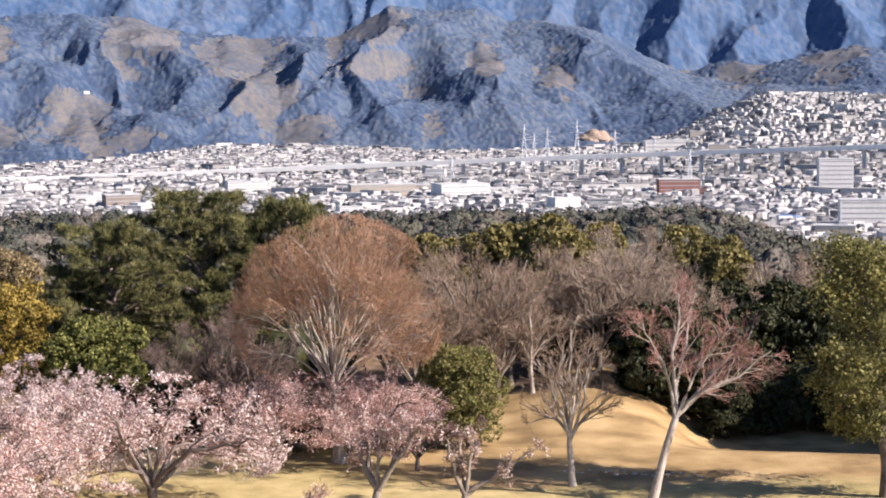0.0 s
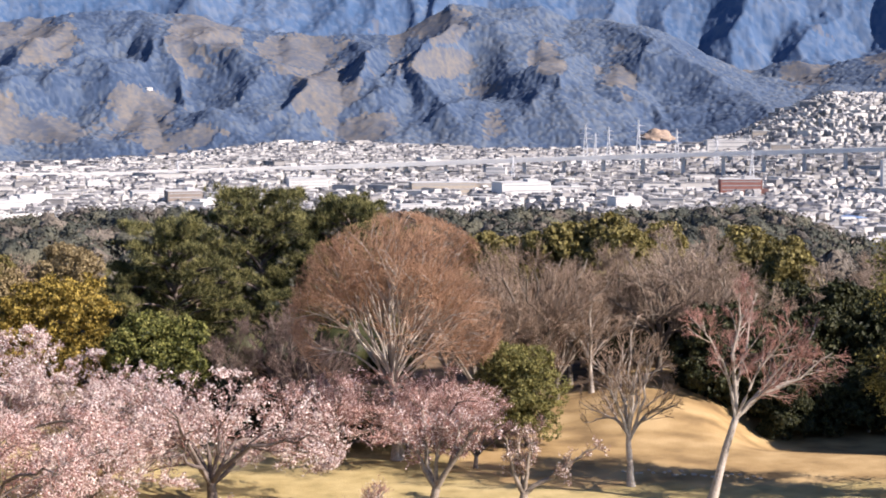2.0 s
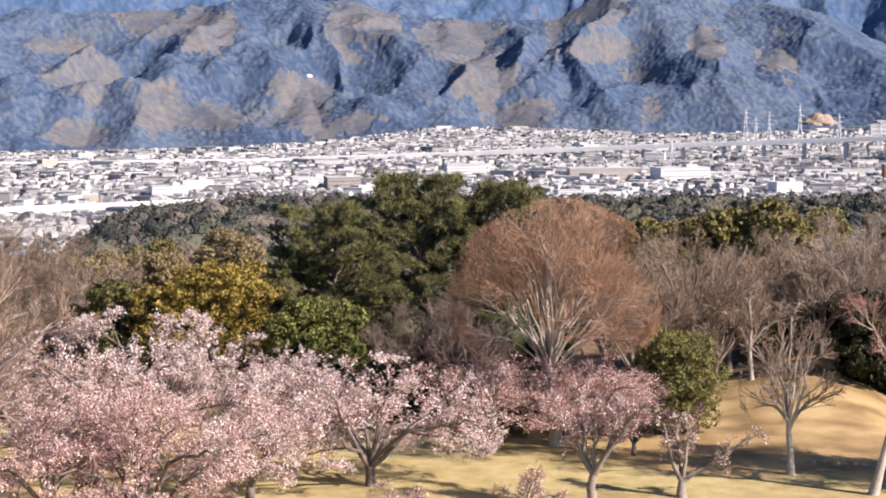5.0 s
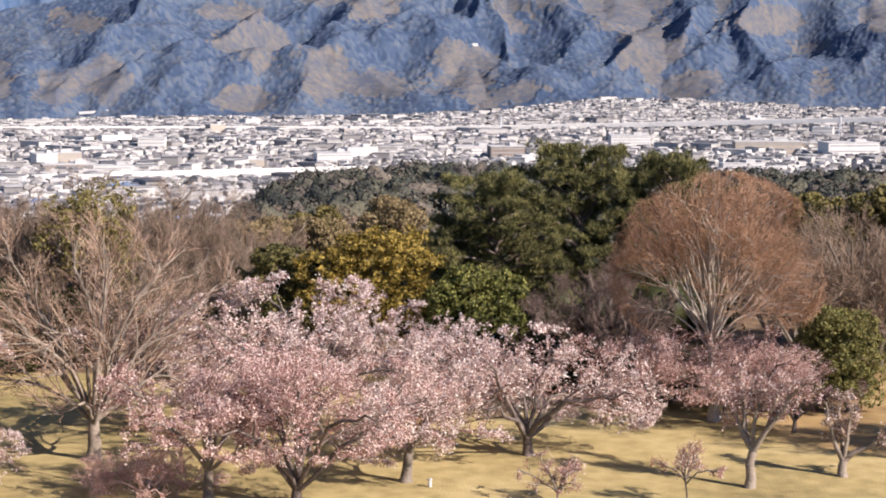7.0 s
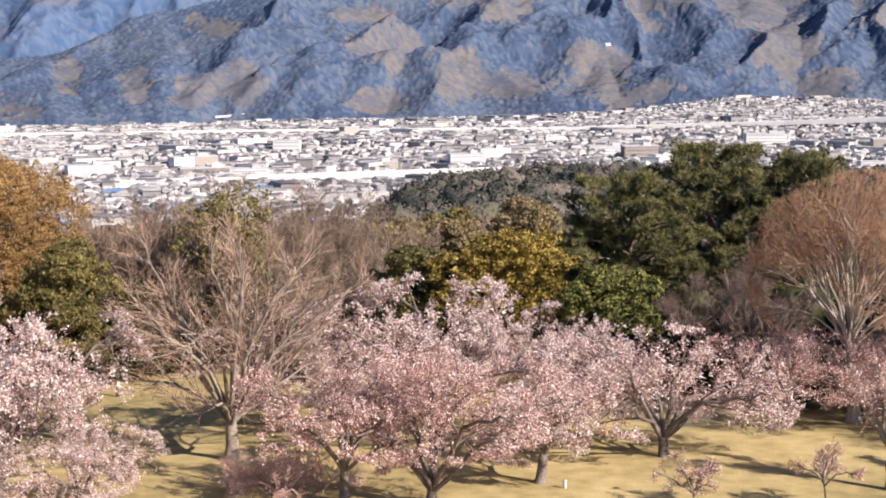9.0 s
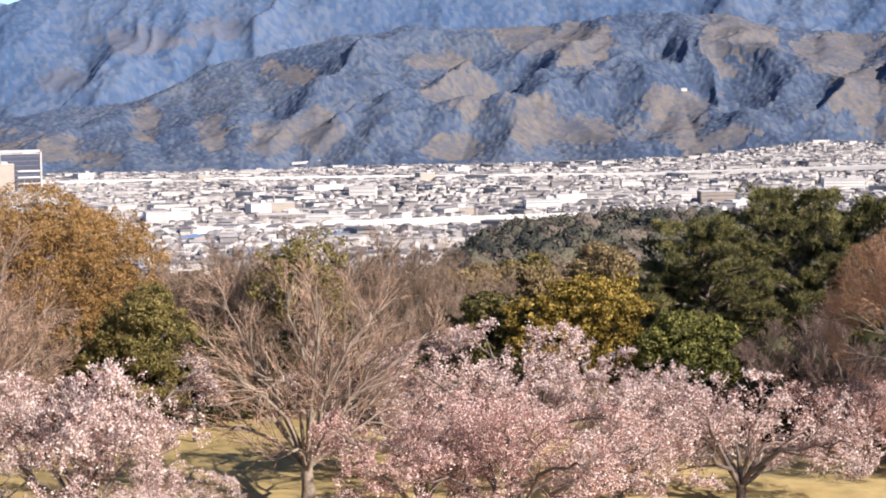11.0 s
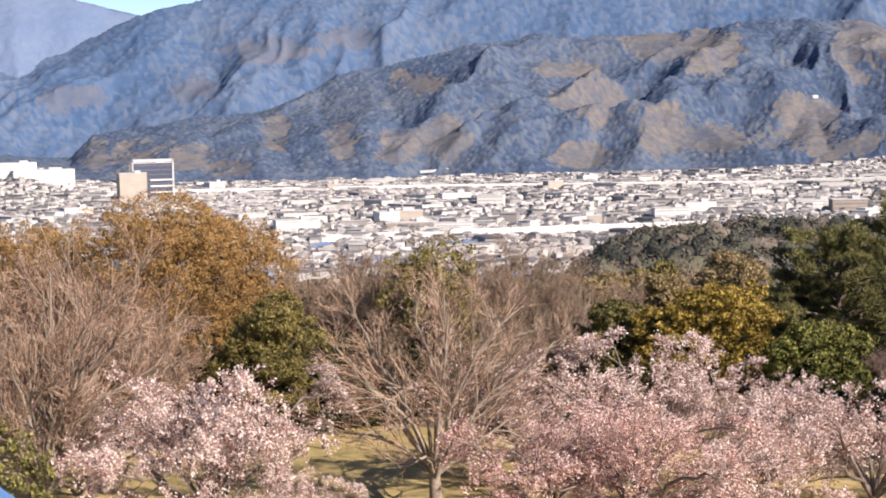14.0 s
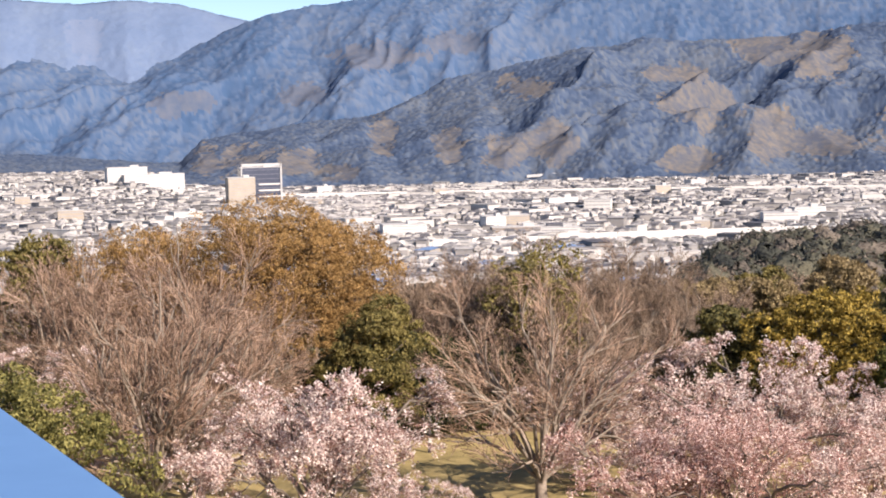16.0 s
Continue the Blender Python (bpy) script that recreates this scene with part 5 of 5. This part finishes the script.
def pylon(az, el_top, r):
    """A lattice mast: four tapering legs, cross braces, three arms."""
    px_, py_ = polar(az, r)
    g = float(ground_z(az, r))
    tall = EYE + r * math.tan(radians(el_top)) - g
    thing = tagged(new("power_pylon"), "tall grey steel lattice power pylon", "pylon", group="power pylons")
    thing.matrix_basis = Matrix.Translation((px_, py_, g)) @ Matrix.Rotation(radians(az), 4, "Z")
    b, t = tall * .075, tall * .018
    for sx, sy in ((-1, -1), (1, -1), (1, 1), (-1, 1)):
        p = np.array([[(sx * b, sy * b, 0), (sx * t, sy * t, tall * .7), (sx * .3, sy * .3, tall)]])
        v, f = tubes(p, np.full((1, 3), .5), 4)
        part("leg", grid_mesh("leg", v, f, (STEEL,)), thing)
    br = []
    for k in range(9):
        u0, u1 = k / 9, (k + 1) / 9
        w0, w1 = (b + (t - b) * min(1, u / .7) for u in (u0, u1))
        br += [[(-w0, -w0, tall * u0), (w1, -w1, tall * u1)], [(w0, w0, tall * u0), (-w1, w1, tall * u1)]]
    for ends in br:
        v, f = tubes(np.array([ends]), np.full((1, 2), .28), 3)
        part("brace", grid_mesh("brace", v, f, (STEEL,)), thing)
    for h in (.7, .8, .9):
        v, f = tubes(np.array([[(-tall * .12, 0, tall * h), (0, 0, tall * h + 1.2), (tall * .12, 0, tall * h)]]), np.array([[.2, .5, .2]]), 4)
        part("arm", grid_mesh("arm", v, f, (STEEL,)), thing)
    return thing


for az_, el_, r_ in [(-2.45, -1.25, 2500), (-2.75, -1.5, 2700), (-3.15, -1.35, 2600), (-4.05, -1.15, 2400), (-5.2, -1.4, 2450), (-6.4, -1.6, 2500), (-7.45, -2.0, 2150), (9.9, -2.3, 2450), (-0.25, -2.2, 2300)]:
    pylon(az_, el_, r_)

# ---- the nearest houses, one by one ----
def house_kind(lx_, ly_, hw_, hr_, wall, roof, flat=False):
    thing = tagged(new("house"), "", "house", group="town houses")
    w_v, w_f, r_v, r_f = gable_mesh(*(np.array([q], float) for q in (0, 0, 0, lx_, ly_, hw_, hr_, 0)))
    part("wall", grid_mesh("wall", w_v, w_f, (wall,)), thing)
    part("roof", grid_mesh("roof", r_v, r_f, (roof,)), thing)
    for storey in range(max(1, int(hw_ // 2.7))):
        v, f = boxes([(0, 0, .9 + 2.7 * storey, lx_ * .7, ly_ + .12, 1.1, 0)])
        part("window_band", grid_mesh("window_band", v, f, (WINDOW_DARK,)), thing)
    return thing


ROOF_GREY = material("grey_tile_roof", [(0.12, 0.12, 0.13), (0.2, 0.2, 0.21)], scale=0.3, rough=0.6)
ROOF_PALE = material("pale_sheet_roof", [(0.45, 0.44, 0.43), (0.6, 0.59, 0.57)], scale=0.3, rough=0.5)
ROOF_BLUE = material("blue_sheet_roof", [(0.12, 0.2, 0.36), (0.17, 0.27, 0.44)], scale=0.3, rough=0.5)
kinds = [(house_kind(10, 7.5, 5.4, 1.8, WALL_WHITE, ROOF_GREY), "white rendered house with a grey tiled gable roof"), (house_kind(9, 7, 5.0, 1.5, WALL_CREAM, ROOF_PALE), "cream house with a pale sheet roof"),
         (house_kind(12, 8, 5.6, 1.6, WALL_WHITE, ROOF_PALE), "white house with a pale low-pitched roof"), (house_kind(22, 12, 8.4, .5, WALL_WHITE, ROOF_GREY), "small white apartment house with a flat grey roof"),
         (house_kind(26, 14, 6.0, 1.2, WALL_CREAM, ROOF_BLUE), "cream workshop hall with a blue sheet roof")]
hr_ = np.random.default_rng(95)
for k in range(230):
    on_left = k < 150
    a_ = hr_.uniform(19.5, 31) if on_left else hr_.uniform(-14, -8.5)
    r_ = hr_.uniform(1180, 1750)
    proto, words = kinds[int(hr_.choice(5, p=[.34, .22, .24, .12, .08]))]
    x_, y_ = polar(a_, r_)
    ob = copy_thing(proto, Matrix.Translation((x_, y_, float(ground_z(a_, r_)))) @ Matrix.Rotation(hr_.choice([.3, 1.87, .1, 1.7]), 4, "Z"))
    ob["label"] = words
for k, (proto, words) in enumerate(kinds):
    x_, y_ = polar(23.0 + k, 1250)
    proto.matrix_basis = Matrix.Translation((x_, y_, float(ground_z(23.0 + k, 1250)))) @ Matrix.Rotation(.3, 4, "Z")
    proto["label"] = words

# ---- works on the mountain's foot ----
def front_z(az, r):
    a_, q_ = np.array([[az]], float), np.array([[r]], float)
    return float(front_height(a_, q_, *polar(a_, q_))[0, 0])


terrace = tagged(new("terraced_embankment"), "pale zigzag retaining walls on the mountain's foot", "embankment")
for k in range(4):
    a0, a1, q0, q1 = 22.6, 21.4, 3385 + 22 * k, 3385 + 22 * (k + (k % 2) * .6)
    level = front_z(22.0, q0) + 2
    p, q = Vector((*polar(a0, q0), level)), Vector((*polar(a1, q1), level + 4 * (k % 2)))
    bm = bmesh.new()
    d = q - p
    bmesh.ops.create_cube(bm, size=1, matrix=Matrix.Translation((p + q) / 2) @ d.to_track_quat("X", "Z").to_matrix().to_4x4() @ Matrix.Diagonal((d.length, 2.5, 5, 1)))
    part("retaining_wall", bm, terrace, "", CONCRETE)
quarry = tagged(new("quarry_face"), "bare tan quarry face at the mountain's foot", "quarry")
bm = bmesh.new()
bmesh.ops.create_icosphere(bm, subdivisions=4, radius=1)
for vert in bm.verts:
    vert.co *= 1 + .18 * noise.noise(vert.co * 2.2) + .07 * noise.noise(vert.co * 6)
    vert.co.x, vert.co.y, vert.co.z = vert.co.x * 34, vert.co.y * 26, vert.co.z * 24
part("face", bm, quarry, "", FAR_EARTH)
quarry.matrix_basis = Matrix.Translation((*polar(-4.6, 3420), front_z(-4.6, 3420) - 8))

lodge = tagged(new("mountain_lodge"), "small white lodge high on the wooded slope", "building")
lodge.matrix_basis = Matrix.Translation((*polar(10.7, 3700), front_z(10.7, 3700) + 1)) @ Matrix.Rotation(radians(20), 4, "Z")
w_v, w_f, r_v, r_f = gable_mesh(*(np.array([q], float) for q in (0, 0, 0, 11, 7, 4, 1.5, 0)))
part("wall", grid_mesh("wall", w_v, w_f, (WALL_WHITE,)), lodge)
part("roof", grid_mesh("roof", r_v, r_f, (ROOF_PALE,)), lodge)

# ---- the lookout's blue roof below the camera, and the post on the lawn ----
edge_a, edge_b = Vector(polar(38.56, 8.97)), Vector(polar(34.79, 6.62))
along = (edge_b - edge_a).normalized()
inward = Vector((along.y, -along.x))
if inward.dot(-edge_a) < 0:
    inward = -inward
lookout = tagged(new("lookout_building"), "lookout building with a flat pale blue painted roof", "building")
mid = (edge_a + edge_b) / 2 + inward * 5 + along * 1.0
bm = bmesh.new()
bmesh.ops.create_cube(bm, size=1, matrix=Matrix.Translation((mid.x, mid.y, EYE - 1.35 - .09)) @ Matrix.Rotation(math.atan2(along.y, along.x), 4, "Z") @ Matrix.Diagonal((22, 10, .18, 1)))
bmesh.ops.bevel(bm, geom=bm.edges[:], offset=.03, segments=2, affect="EDGES")
part("roof", bm, lookout, "pale blue painted roof slab", BLUE_PAINT)
bm = bmesh.new()
bmesh.ops.create_cube(bm, size=1, matrix=Matrix.Translation((mid.x, mid.y, (EYE - 1.53) / 2 - .3)) @ Matrix.Rotation(math.atan2(along.y, along.x), 4, "Z") @ Matrix.Diagonal((21, 9, EYE - 1.53 + .6, 1)))
part("wall", bm, lookout, "", WALL_WHITE)

post = tagged(new("wooden_post"), "dark wooden post with a small pale notice on the lawn", "post")
x_, y_ = polar(25.75, 91.6)
post.matrix_basis = Matrix.Translation((x_, y_, float(ground_z(25.75, 91.6)) - .05)) @ Matrix.Rotation(radians(25), 4, "Z")
v, f = tubes(np.array([[(0, 0, 0), (.01, 0, .9), (0, 0, 1.9)]]), np.array([[.09, .085, .08]]), 8)
part("shaft", grid_mesh("shaft", v, f, (POST_DARK,)), post)
v, f = boxes([(.05, -.11, .55, .16, .03, .3, 0)])
part("notice", grid_mesh("notice", v, f, (WALL_WHITE,)), post, "small pale notice")
marker = tagged(new("marker_stub"), "short white marker stub standing on the lawn", "marker")
x_, y_ = polar(12.05, 70.4)
marker.matrix_basis = Matrix.Translation((x_, y_, float(ground_z(12.05, 70.4)) - .03))
v, f = tubes(np.array([[(0, 0, 0), (0, 0, .22), (0, 0, .27)]]), np.array([[.07, .07, .04]]), 10)
part("stub", grid_mesh("stub", v, f, (CONCRETE,), smooth=True), marker)
v, f = tubes(np.array([[(0, 0, .27), (0, 0, .31), (0, 0, .36)]]), np.array([[.05, .11, .05]]), 10)
part("cap", grid_mesh("cap", v, f, (CONCRETE,), smooth=True), marker)
